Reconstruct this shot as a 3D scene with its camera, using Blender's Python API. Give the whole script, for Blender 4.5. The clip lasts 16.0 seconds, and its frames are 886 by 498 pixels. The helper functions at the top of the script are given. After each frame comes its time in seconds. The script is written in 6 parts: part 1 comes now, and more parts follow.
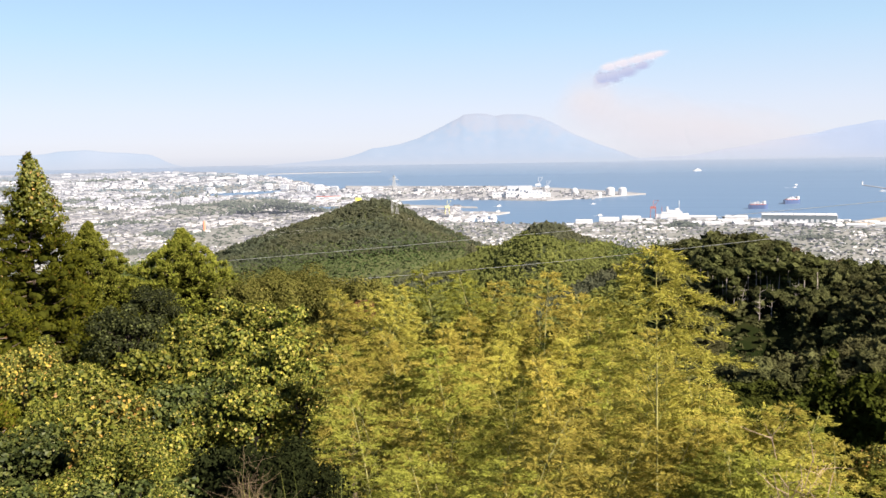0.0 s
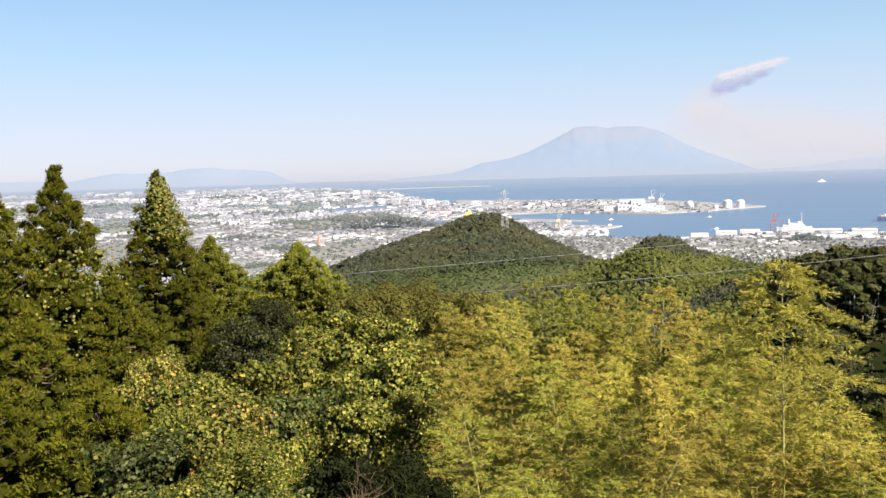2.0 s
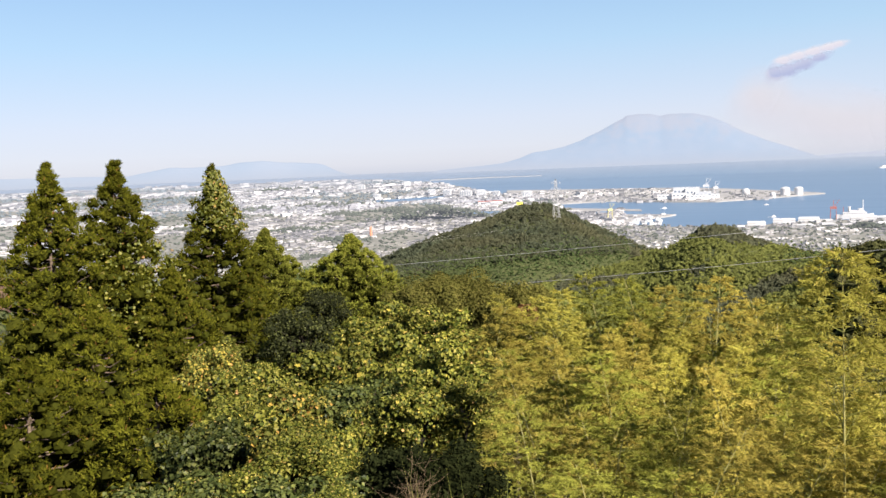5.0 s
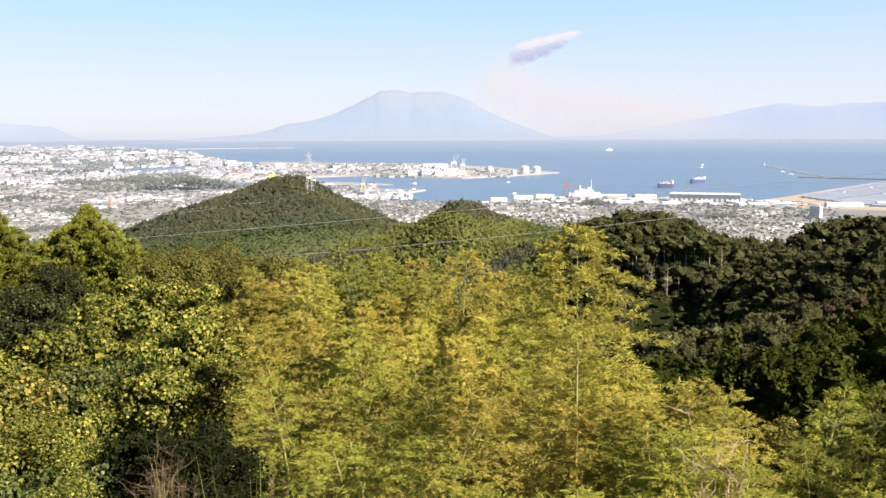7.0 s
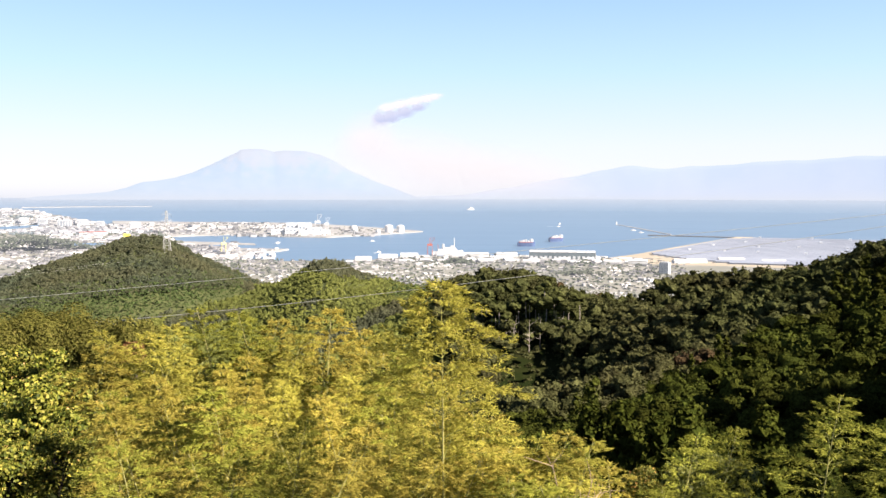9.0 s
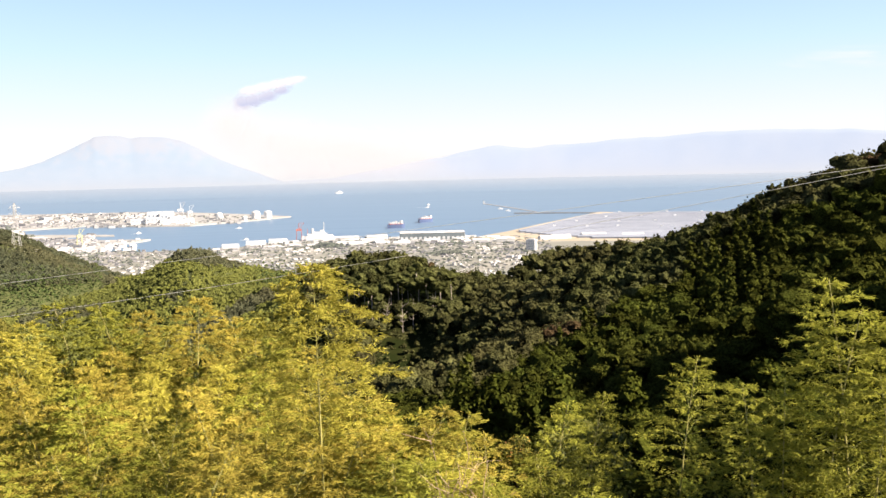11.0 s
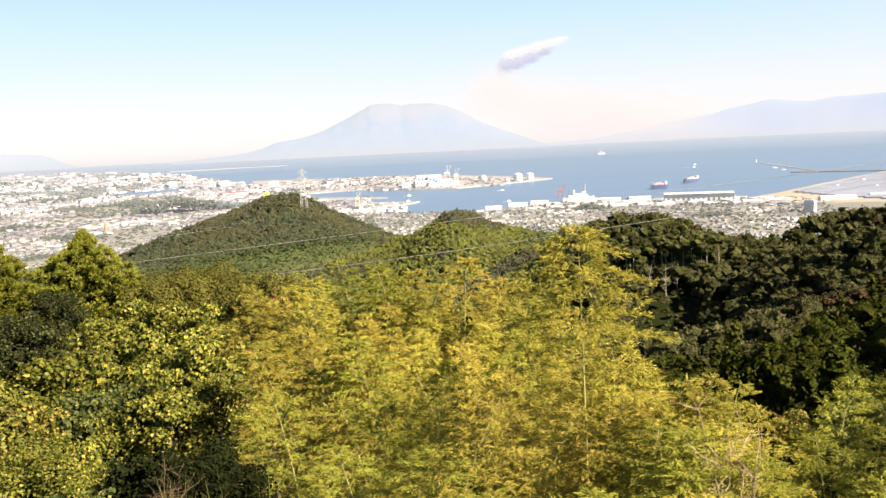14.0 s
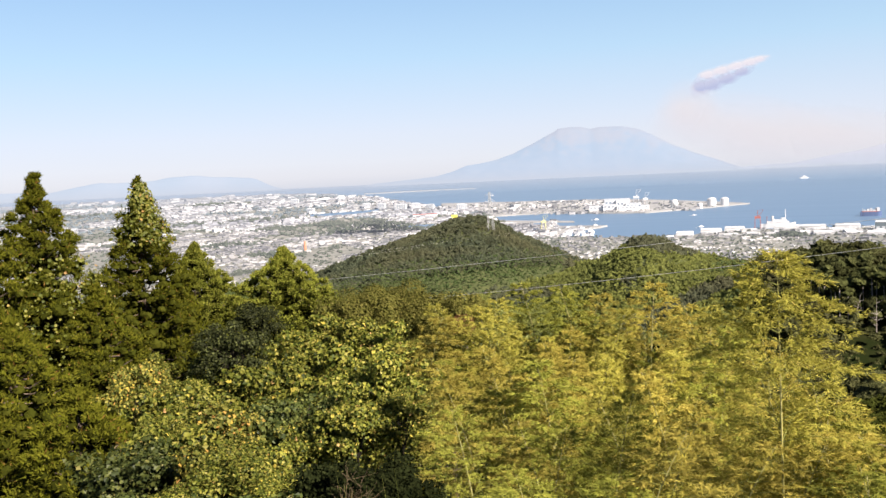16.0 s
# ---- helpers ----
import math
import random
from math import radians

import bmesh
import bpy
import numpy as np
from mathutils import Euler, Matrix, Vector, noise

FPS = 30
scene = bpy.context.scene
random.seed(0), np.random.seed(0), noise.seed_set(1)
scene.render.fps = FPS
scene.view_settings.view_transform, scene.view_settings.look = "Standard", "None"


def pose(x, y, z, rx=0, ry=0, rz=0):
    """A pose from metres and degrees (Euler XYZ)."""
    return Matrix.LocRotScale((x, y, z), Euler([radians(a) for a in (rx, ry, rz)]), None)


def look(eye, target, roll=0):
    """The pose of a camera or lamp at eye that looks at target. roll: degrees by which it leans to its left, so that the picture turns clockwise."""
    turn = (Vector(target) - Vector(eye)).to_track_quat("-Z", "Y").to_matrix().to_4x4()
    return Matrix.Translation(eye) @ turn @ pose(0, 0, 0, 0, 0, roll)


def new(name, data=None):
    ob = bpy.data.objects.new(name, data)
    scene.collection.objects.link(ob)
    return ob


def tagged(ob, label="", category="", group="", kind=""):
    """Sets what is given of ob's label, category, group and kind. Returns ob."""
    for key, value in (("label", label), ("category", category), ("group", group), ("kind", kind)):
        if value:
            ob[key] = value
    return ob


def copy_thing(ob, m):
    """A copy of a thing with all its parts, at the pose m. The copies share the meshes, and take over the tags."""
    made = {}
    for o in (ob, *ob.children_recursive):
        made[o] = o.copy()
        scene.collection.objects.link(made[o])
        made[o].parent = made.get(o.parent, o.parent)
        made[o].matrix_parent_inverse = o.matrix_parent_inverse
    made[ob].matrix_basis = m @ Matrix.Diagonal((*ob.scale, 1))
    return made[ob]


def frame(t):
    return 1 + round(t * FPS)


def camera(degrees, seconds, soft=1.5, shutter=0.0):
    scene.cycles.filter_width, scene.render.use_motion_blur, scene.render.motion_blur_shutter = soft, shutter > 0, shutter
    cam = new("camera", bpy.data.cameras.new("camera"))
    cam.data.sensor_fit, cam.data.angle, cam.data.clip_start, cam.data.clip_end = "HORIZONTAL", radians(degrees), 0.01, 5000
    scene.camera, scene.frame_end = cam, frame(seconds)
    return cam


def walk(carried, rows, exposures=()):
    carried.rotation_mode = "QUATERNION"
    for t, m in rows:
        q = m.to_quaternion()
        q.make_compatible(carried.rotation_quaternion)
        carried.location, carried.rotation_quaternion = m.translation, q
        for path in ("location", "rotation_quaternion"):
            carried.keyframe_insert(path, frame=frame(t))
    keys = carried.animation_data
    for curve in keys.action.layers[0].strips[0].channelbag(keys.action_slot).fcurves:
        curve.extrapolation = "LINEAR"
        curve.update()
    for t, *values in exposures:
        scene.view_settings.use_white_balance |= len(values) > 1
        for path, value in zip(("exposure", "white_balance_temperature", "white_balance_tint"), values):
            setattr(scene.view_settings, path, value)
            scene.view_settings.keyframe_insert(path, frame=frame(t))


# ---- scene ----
cam = camera(53.73, 16.0)
PATH = [
    (0.0, pose(0.053, -0.170, 1.658, 83.916, 0.913, 0.120)),
    (0.5, pose(0.043, -0.149, 1.648, 84.278, 0.926, 1.330)),
    (1.0, pose(0.028, -0.132, 1.653, 84.128, 1.263, 3.068)),
    (1.5, pose(0.023, -0.095, 1.647, 84.616, 1.530, 5.423)),
    (2.0, pose(0.016, -0.081, 1.647, 84.989, 1.569, 7.292)),
    (2.5, pose(0.013, -0.053, 1.638, 85.169, 1.977, 9.672)),
    (3.0, pose(-0.006, -0.012, 1.633, 85.374, 2.311, 11.995)),
    (3.2, pose(-0.015, 0.001, 1.627, 85.985, 2.253, 12.777)),
    (5.5, pose(0.012, -0.123, 1.657, 84.042, 2.102, 8.272)),
    (6.0, pose(0.010, -0.103, 1.661, 83.443, 1.149, 1.818)),
    (6.5, pose(-0.010, -0.044, 1.653, 81.927, 0.582, -2.977)),
    (7.0, pose(-0.019, -0.005, 1.650, 82.393, 0.174, -5.347)),
    (7.5, pose(-0.022, 0.007, 1.642, 84.422, -0.106, -6.709)),
    (8.0, pose(-0.010, 0.021, 1.625, 85.355, -0.053, -8.903)),
    (8.5, pose(-0.000, 0.049, 1.619, 85.790, -0.254, -11.722)),
    (9.0, pose(0.007, 0.078, 1.609, 86.240, -0.119, -14.204)),
    (9.5, pose(0.013, 0.110, 1.600, 85.752, -0.058, -17.835)),
    (10.0, pose(0.014, 0.099, 1.600, 85.642, 0.308, -20.343)),
    (10.2, pose(0.017, 0.096, 1.597, 85.599, 0.516, -20.956)),
    (12.3, pose(-0.058, 0.023, 1.558, 84.214, 2.010, -24.037)),
    (12.5, pose(-0.059, 0.023, 1.566, 84.474, 1.813, -23.037)),
    (13.0, pose(-0.052, 0.027, 1.579, 85.174, 1.964, -17.631)),
    (13.5, pose(-0.057, 0.031, 1.582, 84.096, 2.015, -11.696)),
    (14.0, pose(-0.057, 0.065, 1.587, 83.083, 2.704, -5.880)),
    (14.5, pose(-0.042, 0.121, 1.575, 83.891, 3.194, -1.175)),
    (15.0, pose(-0.035, 0.147, 1.558, 84.307, 3.063, 0.965)),
    (15.5, pose(-0.028, 0.165, 1.541, 84.485, 2.917, 3.475)),
    (16.0, pose(-0.032, 0.183, 1.535, 85.167, 2.634, 6.311)),
]
EXPOSURES = [(0.0, 1.59, 6250, 17), (3.0, 1.46, 6150, 16), (5.5, 1.48, 6200, 17), (7.0, 1.64, 6300, 17), (9.0, 1.82, 6450, 16.5), (10.0, 1.86, 6700, 16.5), (12.5, 1.87, 7000, 17), (14.0, 1.81, 7000, 17), (14.5, 1.71, 6800, 17), (16.0, 1.54, 6300, 17)]
walk(cam, PATH, EXPOSURES)

# ---- world, sun, exposure ----
EYE_Z = 1.6
SUN_AZ, SUN_EL = 132.0, 34.0         # degrees to the right of straight ahead, and up
world = bpy.data.worlds.new("sky")
scene.world = world
world.use_nodes = True
wn = world.node_tree
sky = wn.nodes.new("ShaderNodeTexSky")
sky.sky_type = 'NISHITA'
sky.sun_disc = False
sky.sun_elevation = radians(SUN_EL)
sky.sun_rotation = radians(SUN_AZ)
sky.altitude = 150
sky.air_density, sky.dust_density, sky.ozone_density = 0.55, 0.25, 1.2
wn.nodes["Background"].inputs[1].default_value = 0.050
wn.links.new(sky.outputs[0], wn.nodes["Background"].inputs[0])
sun = new("sun", bpy.data.lights.new("sun", 'SUN'))
sun.data.energy, sun.data.angle, sun.data.color = 5.0, radians(0.55), (1.0, 0.905, 0.755)
s_az, s_el = radians(SUN_AZ), radians(SUN_EL)
sun_way = Vector((math.sin(s_az) * math.cos(s_el), math.cos(s_az) * math.cos(s_el), math.sin(s_el)))
sun.matrix_world = look(tuple(sun_way * 300), (0, 0, 0))



# ---- materials ----
def ramp_node(nt, stops, constant=False):
    n = nt.nodes.new("ShaderNodeValToRGB")
    if constant:
        n.color_ramp.interpolation = 'CONSTANT'
    while len(n.color_ramp.elements) < len(stops):
        n.color_ramp.elements.new(0.5)
    for e, (p, c) in zip(n.color_ramp.elements, stops):
        e.position, e.color = p, (*c, 1)
    return n


def surface(name, c1, c2, scale=2.0, rough=0.8, metal=0.0, bump=0.3, fine=12.0, spec=0.3, spread=0.0):
    """A worn surface: two colours mixed at two scales, with relief; spread varies it piece by piece."""
    m = bpy.data.materials.new(name)
    m.use_nodes = True
    nt = m.node_tree
    b = nt.nodes["Principled BSDF"]
    tc = nt.nodes.new("ShaderNodeTexCoord")
    n1 = nt.nodes.new("ShaderNodeTexNoise")
    n1.inputs["Scale"].default_value, n1.inputs["Detail"].default_value = scale, 6
    n2 = nt.nodes.new("ShaderNodeTexNoise")
    n2.inputs["Scale"].default_value, n2.inputs["Detail"].default_value = scale * fine, 4
    add = nt.nodes.new("ShaderNodeMath")
    add.operation = 'MULTIPLY_ADD'
    add.inputs[1].default_value = 0.45
    sub = nt.nodes.new("ShaderNodeMath")
    sub.operation = 'MULTIPLY_ADD'
    sub.inputs[1].default_value, sub.inputs[2].default_value = 1.7, -0.75
    r = ramp_node(nt, [(0.25, c1), (0.75, c2)])
    for n in (n1, n2):
        nt.links.new(tc.outputs["Object"], n.inputs["Vector"])
    nt.links.new(n1.outputs[0], sub.inputs[0])
    nt.links.new(n2.outputs[0], add.inputs[0])
    nt.links.new(sub.outputs[0], add.inputs[2])
    nt.links.new(add.outputs[0], r.inputs[0])
    col = r.outputs[0]
    if spread:
        gi = nt.nodes.new("ShaderNodeNewGeometry")
        hv = nt.nodes.new("ShaderNodeHueSaturation")
        mr = nt.nodes.new("ShaderNodeMapRange")
        mr.inputs[3].default_value, mr.inputs[4].default_value = 1 - spread, 1 + spread
        nt.links.new(gi.outputs["Random Per Island"], mr.inputs[0])
        nt.links.new(mr.outputs[0], hv.inputs["Value"])
        nt.links.new(col, hv.inputs["Color"])
        col = hv.outputs[0]
    nt.links.new(col, b.inputs["Base Color"])
    b.inputs["Roughness"].default_value, b.inputs["Metallic"].default_value = rough, metal
    b.inputs["Specular IOR Level"].default_value = spec
    if bump:
        bp = nt.nodes.new("ShaderNodeBump")
        bp.inputs["Strength"].default_value = bump
        nt.links.new(n2.outputs[0], bp.inputs["Height"])
        nt.links.new(bp.outputs[0], b.inputs["Normal"])
    return m


def foliage(name, stops, through_light=0.35, gloss=0.04, patch=0.0, patch_scale=0.05, warm=None, trees=False, relief=0.0, vary=None, speckle=(0.45, 1.55)):
    """Leaves: colour from leaf to leaf by island, from plant to plant by object, and by patches of ground."""
    m = bpy.data.materials.new(name)
    m.use_nodes = True
    nt = m.node_tree
    nt.nodes.remove(nt.nodes["Principled BSDF"])
    out = nt.nodes["Material Output"]
    gi, oi = nt.nodes.new("ShaderNodeNewGeometry"), nt.nodes.new("ShaderNodeObjectInfo")
    r = ramp_node(nt, stops)
    nt.links.new(gi.outputs["Random Per Island"], r.inputs[0])
    hv = nt.nodes.new("ShaderNodeHueSaturation")
    mr = nt.nodes.new("ShaderNodeMapRange")
    mr.inputs[3].default_value, mr.inputs[4].default_value = vary or ((0.68, 1.34) if trees else (0.78, 1.22))
    if trees:                              # one shade for each tree of a joined wood
        at = nt.nodes.new("ShaderNodeAttribute")
        at.attribute_name = "tree_shade"
        nt.links.new(at.outputs["Fac"], mr.inputs[0])
    else:
        nt.links.new(oi.outputs["Random"], mr.inputs[0])
    nt.links.new(mr.outputs[0], hv.inputs["Value"])
    nt.links.new(r.outputs[0], hv.inputs["Color"])
    col = hv.outputs[0]
    if patch:
        tc, nz = nt.nodes.new("ShaderNodeTexCoord"), nt.nodes.new("ShaderNodeTexNoise")
        nz.inputs["Scale"].default_value, nz.inputs["Detail"].default_value = patch_scale, 3
        nt.links.new(tc.outputs["Object"], nz.inputs["Vector"])
        pr = ramp_node(nt, [(0.38, (0, 0, 0)), (0.66, (1, 1, 1))])
        nt.links.new(nz.outputs[0], pr.inputs[0])
        mx = nt.nodes.new("ShaderNodeMix")
        mx.data_type = 'RGBA'
        sc = nt.nodes.new("ShaderNodeMath")
        sc.operation = 'MULTIPLY'
        sc.inputs[1].default_value = patch
        nt.links.new(pr.outputs[0], sc.inputs[0])
        nt.links.new(sc.outputs[0], mx.inputs[0])
        nt.links.new(col, mx.inputs[6])
        mx.inputs[7].default_value = (*(warm or (0.12, 0.10, 0.03)), 1)
        col = mx.outputs[2]
    d, t = nt.nodes.new("ShaderNodeBsdfDiffuse"), nt.nodes.new("ShaderNodeBsdfTranslucent")
    if relief:                             # leaf clusters too small to build: relief, and speckle painting shade in their gaps, in sprays to the metre
        tc2, fine = nt.nodes.new("ShaderNodeTexCoord"), nt.nodes.new("ShaderNodeTexNoise")
        fine.inputs["Scale"].default_value, fine.inputs["Detail"].default_value = relief, 3
        fine.inputs["Roughness"].default_value = 0.65
        nt.links.new(tc2.outputs["Object"], fine.inputs["Vector"])
        bp = nt.nodes.new("ShaderNodeBump")
        bp.inputs["Strength"].default_value, bp.inputs["Distance"].default_value = 1.0, 1.6 / relief
        nt.links.new(fine.outputs[0], bp.inputs["Height"])
        nt.links.new(bp.outputs[0], d.inputs["Normal"])
        sk = nt.nodes.new("ShaderNodeMapRange")
        sk.inputs[1].default_value, sk.inputs[2].default_value = 0.33, 0.67
        sk.inputs[3].default_value, sk.inputs[4].default_value = speckle
        nt.links.new(fine.outputs[0], sk.inputs[0])
        h2 = nt.nodes.new("ShaderNodeHueSaturation")
        nt.links.new(sk.outputs[0], h2.inputs["Value"])
        nt.links.new(col, h2.inputs["Color"])
        col = h2.outputs[0]
    nt.links.new(col, d.inputs[0])
    nt.links.new(col, t.inputs[0])
    mix = nt.nodes.new("ShaderNodeMixShader")
    mix.inputs[0].default_value = through_light
    nt.links.new(d.outputs[0], mix.inputs[1])
    nt.links.new(t.outputs[0], mix.inputs[2])
    last = mix.outputs[0]
    if gloss:
        g = nt.nodes.new("ShaderNodeBsdfGlossy")
        g.inputs["Roughness"].default_value = 0.5
        m2 = nt.nodes.new("ShaderNodeMixShader")
        m2.inputs[0].default_value = gloss
        nt.links.new(last, m2.inputs[1])
        nt.links.new(g.outputs[0], m2.inputs[2])
        last = m2.outputs[0]
    nt.links.new(last, out.inputs[0])
    return m


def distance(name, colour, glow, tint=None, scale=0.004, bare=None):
    """Far land seen through air: a backdrop with haze painted as a pale glow; bare: the colour of treeless upper
    slopes.
    """
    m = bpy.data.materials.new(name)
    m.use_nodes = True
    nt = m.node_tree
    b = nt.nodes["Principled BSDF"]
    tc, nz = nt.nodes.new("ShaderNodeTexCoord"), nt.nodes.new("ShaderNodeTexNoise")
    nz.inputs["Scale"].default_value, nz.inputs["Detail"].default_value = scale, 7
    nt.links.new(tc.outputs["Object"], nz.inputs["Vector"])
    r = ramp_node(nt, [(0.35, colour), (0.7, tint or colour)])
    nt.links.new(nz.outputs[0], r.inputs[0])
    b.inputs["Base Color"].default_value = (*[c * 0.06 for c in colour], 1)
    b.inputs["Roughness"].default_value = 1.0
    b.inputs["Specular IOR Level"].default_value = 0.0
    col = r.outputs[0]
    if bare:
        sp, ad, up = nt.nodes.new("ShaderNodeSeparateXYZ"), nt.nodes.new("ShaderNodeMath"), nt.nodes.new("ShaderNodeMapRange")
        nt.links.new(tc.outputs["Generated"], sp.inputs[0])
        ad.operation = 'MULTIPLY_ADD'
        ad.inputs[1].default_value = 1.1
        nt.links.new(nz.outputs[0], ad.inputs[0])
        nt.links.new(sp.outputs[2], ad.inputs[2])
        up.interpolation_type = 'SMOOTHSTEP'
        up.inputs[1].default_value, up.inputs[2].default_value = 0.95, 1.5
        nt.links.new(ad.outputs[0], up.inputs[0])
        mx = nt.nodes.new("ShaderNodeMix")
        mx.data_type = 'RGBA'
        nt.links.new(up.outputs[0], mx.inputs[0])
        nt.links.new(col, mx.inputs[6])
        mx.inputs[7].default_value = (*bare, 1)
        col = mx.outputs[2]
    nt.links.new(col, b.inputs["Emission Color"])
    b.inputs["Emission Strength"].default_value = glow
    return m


M_BAMBOO = [
    foliage("bamboo_leaf_yellow_green", [(0.0, (0.275, 0.264, 0.042)), (0.5, (0.350, 0.326, 0.056)), (0.94, (0.425, 0.380, 0.076)), (1.0, (0.48, 0.375, 0.09))], 0.36, 0.0, vary=(0.70, 1.25)),
    foliage("bamboo_leaf_green", [(0.0, (0.175, 0.190, 0.028)), (0.5, (0.240, 0.250, 0.040)), (1.0, (0.320, 0.312, 0.056))], 0.36, 0.0, vary=(0.70, 1.25)),
    foliage("bamboo_leaf_golden", [(0.0, (0.285, 0.248, 0.042)), (0.5, (0.350, 0.298, 0.055)), (1.0, (0.42, 0.338, 0.075))], 0.36, 0.0, vary=(0.70, 1.25)),
]
M_CULM = surface("bamboo_culm", (0.25, 0.23, 0.07), (0.40, 0.36, 0.15), 3.0, 0.45, bump=0.1)
M_TWIG = surface("bamboo_twig", (0.14, 0.15, 0.03), (0.24, 0.23, 0.06), 3.0, 0.6, bump=0.1)
M_CEDAR = foliage("cedar_needles", [(0.0, (0.052, 0.057, 0.005)), (0.5, (0.074, 0.077, 0.007)), (0.97, (0.102, 0.098, 0.011)), (0.985, (0.14, 0.09, 0.018)), (1.0, (0.16, 0.075, 0.022))], 0.18, 0.0)
M_FIR = foliage("fresh_green_needles", [(0.0, (0.108, 0.126, 0.016)), (0.6, (0.158, 0.168, 0.024)), (1.0, (0.215, 0.208, 0.036))], 0.22, 0.0)
M_VINE = foliage("vine_leaf", [(0.0, (0.024, 0.034, 0.006)), (0.22, (0.060, 0.076, 0.012)), (0.5, (0.124, 0.134, 0.019)), (0.86, (0.212, 0.203, 0.033)), (0.965, (0.27, 0.238, 0.055)), (0.985, (0.42, 0.34, 0.05)), (1.0, (0.44, 0.26, 0.11))], 0.20, 0.008, vary=(0.68, 1.22))
M_CREEPER = foliage("creeper_leaf", [(0.0, (0.045, 0.058, 0.009)), (0.5, (0.100, 0.108, 0.017)), (0.93, (0.165, 0.155, 0.028)), (1.0, (0.26, 0.15, 0.045))], 0.25, 0.015)
M_VINE_GOLD = foliage("vine_leaf_turning", [(0.0, (0.035, 0.045, 0.008)), (0.5, (0.125, 0.130, 0.024)), (0.80, (0.22, 0.195, 0.040)), (0.93, (0.35, 0.27, 0.04)), (1.0, (0.38, 0.20, 0.055))], 0.22, 0.008)
M_SHRUB = foliage("evergreen_leaf", [(0.0, (0.011, 0.014, 0.005)), (0.7, (0.026, 0.030, 0.010)), (1.0, (0.080, 0.090, 0.026))], 0.08, 0.005)
M_LAUREL = foliage("laurel_leaf", [(0.0, (0.022, 0.032, 0.008)), (0.6, (0.055, 0.068, 0.016)), (0.95, (0.110, 0.120, 0.028)), (1.0, (0.20, 0.17, 0.05))], 0.15, 0.012)
M_OLIVE = foliage("olive_shrub_leaf", [(0.0, (0.076, 0.078, 0.017)), (0.6, (0.114, 0.110, 0.025)), (1.0, (0.155, 0.138, 0.036))], 0.22, 0.0)
M_BRUSH = foliage("pale_green_leaf", [(0.0, (0.07, 0.085, 0.016)), (0.6, (0.14, 0.15, 0.029)), (1.0, (0.24, 0.24, 0.055))], 0.28, 0.02)
M_RED = foliage("red_autumn_leaf", [(0.0, (0.10, 0.045, 0.018)), (0.6, (0.17, 0.085, 0.03)), (1.0, (0.24, 0.15, 0.05))], 0.35, 0.02)
M_DRY = surface("dry_stalk", (0.11, 0.078, 0.042), (0.20, 0.14, 0.075), 6.0, 0.9)
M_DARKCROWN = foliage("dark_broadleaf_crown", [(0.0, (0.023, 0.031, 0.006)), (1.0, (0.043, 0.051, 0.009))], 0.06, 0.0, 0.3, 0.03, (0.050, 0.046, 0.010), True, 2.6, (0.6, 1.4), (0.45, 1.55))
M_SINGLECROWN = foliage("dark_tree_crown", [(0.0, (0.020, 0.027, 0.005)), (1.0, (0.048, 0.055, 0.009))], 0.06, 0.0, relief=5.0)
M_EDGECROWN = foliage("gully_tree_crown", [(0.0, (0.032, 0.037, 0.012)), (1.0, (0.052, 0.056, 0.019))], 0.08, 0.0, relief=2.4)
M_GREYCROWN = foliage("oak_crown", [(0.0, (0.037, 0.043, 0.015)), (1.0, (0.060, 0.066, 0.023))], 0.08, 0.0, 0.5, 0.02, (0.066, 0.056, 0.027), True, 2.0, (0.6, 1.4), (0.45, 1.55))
# hill crowns: blue-grey mixed into the leaf colour for haze
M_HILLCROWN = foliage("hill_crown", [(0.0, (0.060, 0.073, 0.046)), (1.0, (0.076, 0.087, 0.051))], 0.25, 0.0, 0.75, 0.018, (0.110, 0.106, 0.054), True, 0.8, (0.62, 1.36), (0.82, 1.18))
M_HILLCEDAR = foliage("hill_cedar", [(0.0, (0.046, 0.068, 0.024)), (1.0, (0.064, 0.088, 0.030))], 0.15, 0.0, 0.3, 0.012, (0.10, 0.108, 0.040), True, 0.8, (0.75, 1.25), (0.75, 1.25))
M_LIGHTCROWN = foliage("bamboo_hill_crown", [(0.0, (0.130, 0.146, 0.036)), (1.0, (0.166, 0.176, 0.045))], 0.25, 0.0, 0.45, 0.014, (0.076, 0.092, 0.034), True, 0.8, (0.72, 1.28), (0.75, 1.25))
# trees on the plain: haze put into their grey-green and bluish colours
M_TOWNTREE = foliage("hazy_garden_tree", [(0.0, (0.095, 0.118, 0.088)), (1.0, (0.125, 0.145, 0.108))], 0.3, 0.0, 0.4, 0.010, (0.16, 0.160, 0.13), True, 0.8, (0.80, 1.22), (0.75, 1.25))
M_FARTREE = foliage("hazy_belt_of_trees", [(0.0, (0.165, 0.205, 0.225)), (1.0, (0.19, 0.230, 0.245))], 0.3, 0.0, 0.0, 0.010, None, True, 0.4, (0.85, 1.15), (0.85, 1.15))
M_RUSSET = foliage("russet_crown", [(0.0, (0.055, 0.040, 0.020)), (1.0, (0.080, 0.054, 0.028))], 0.1, 0.0, 0.0, 0.02, None, True, 2.0)
# blackish leaves: the shade under the plants is put into the colour
M_SHADELEAF = foliage("shaded_leaf", [(0.0, (0.008, 0.011, 0.004)), (1.0, (0.020, 0.024, 0.008))], 0.1, 0.0)
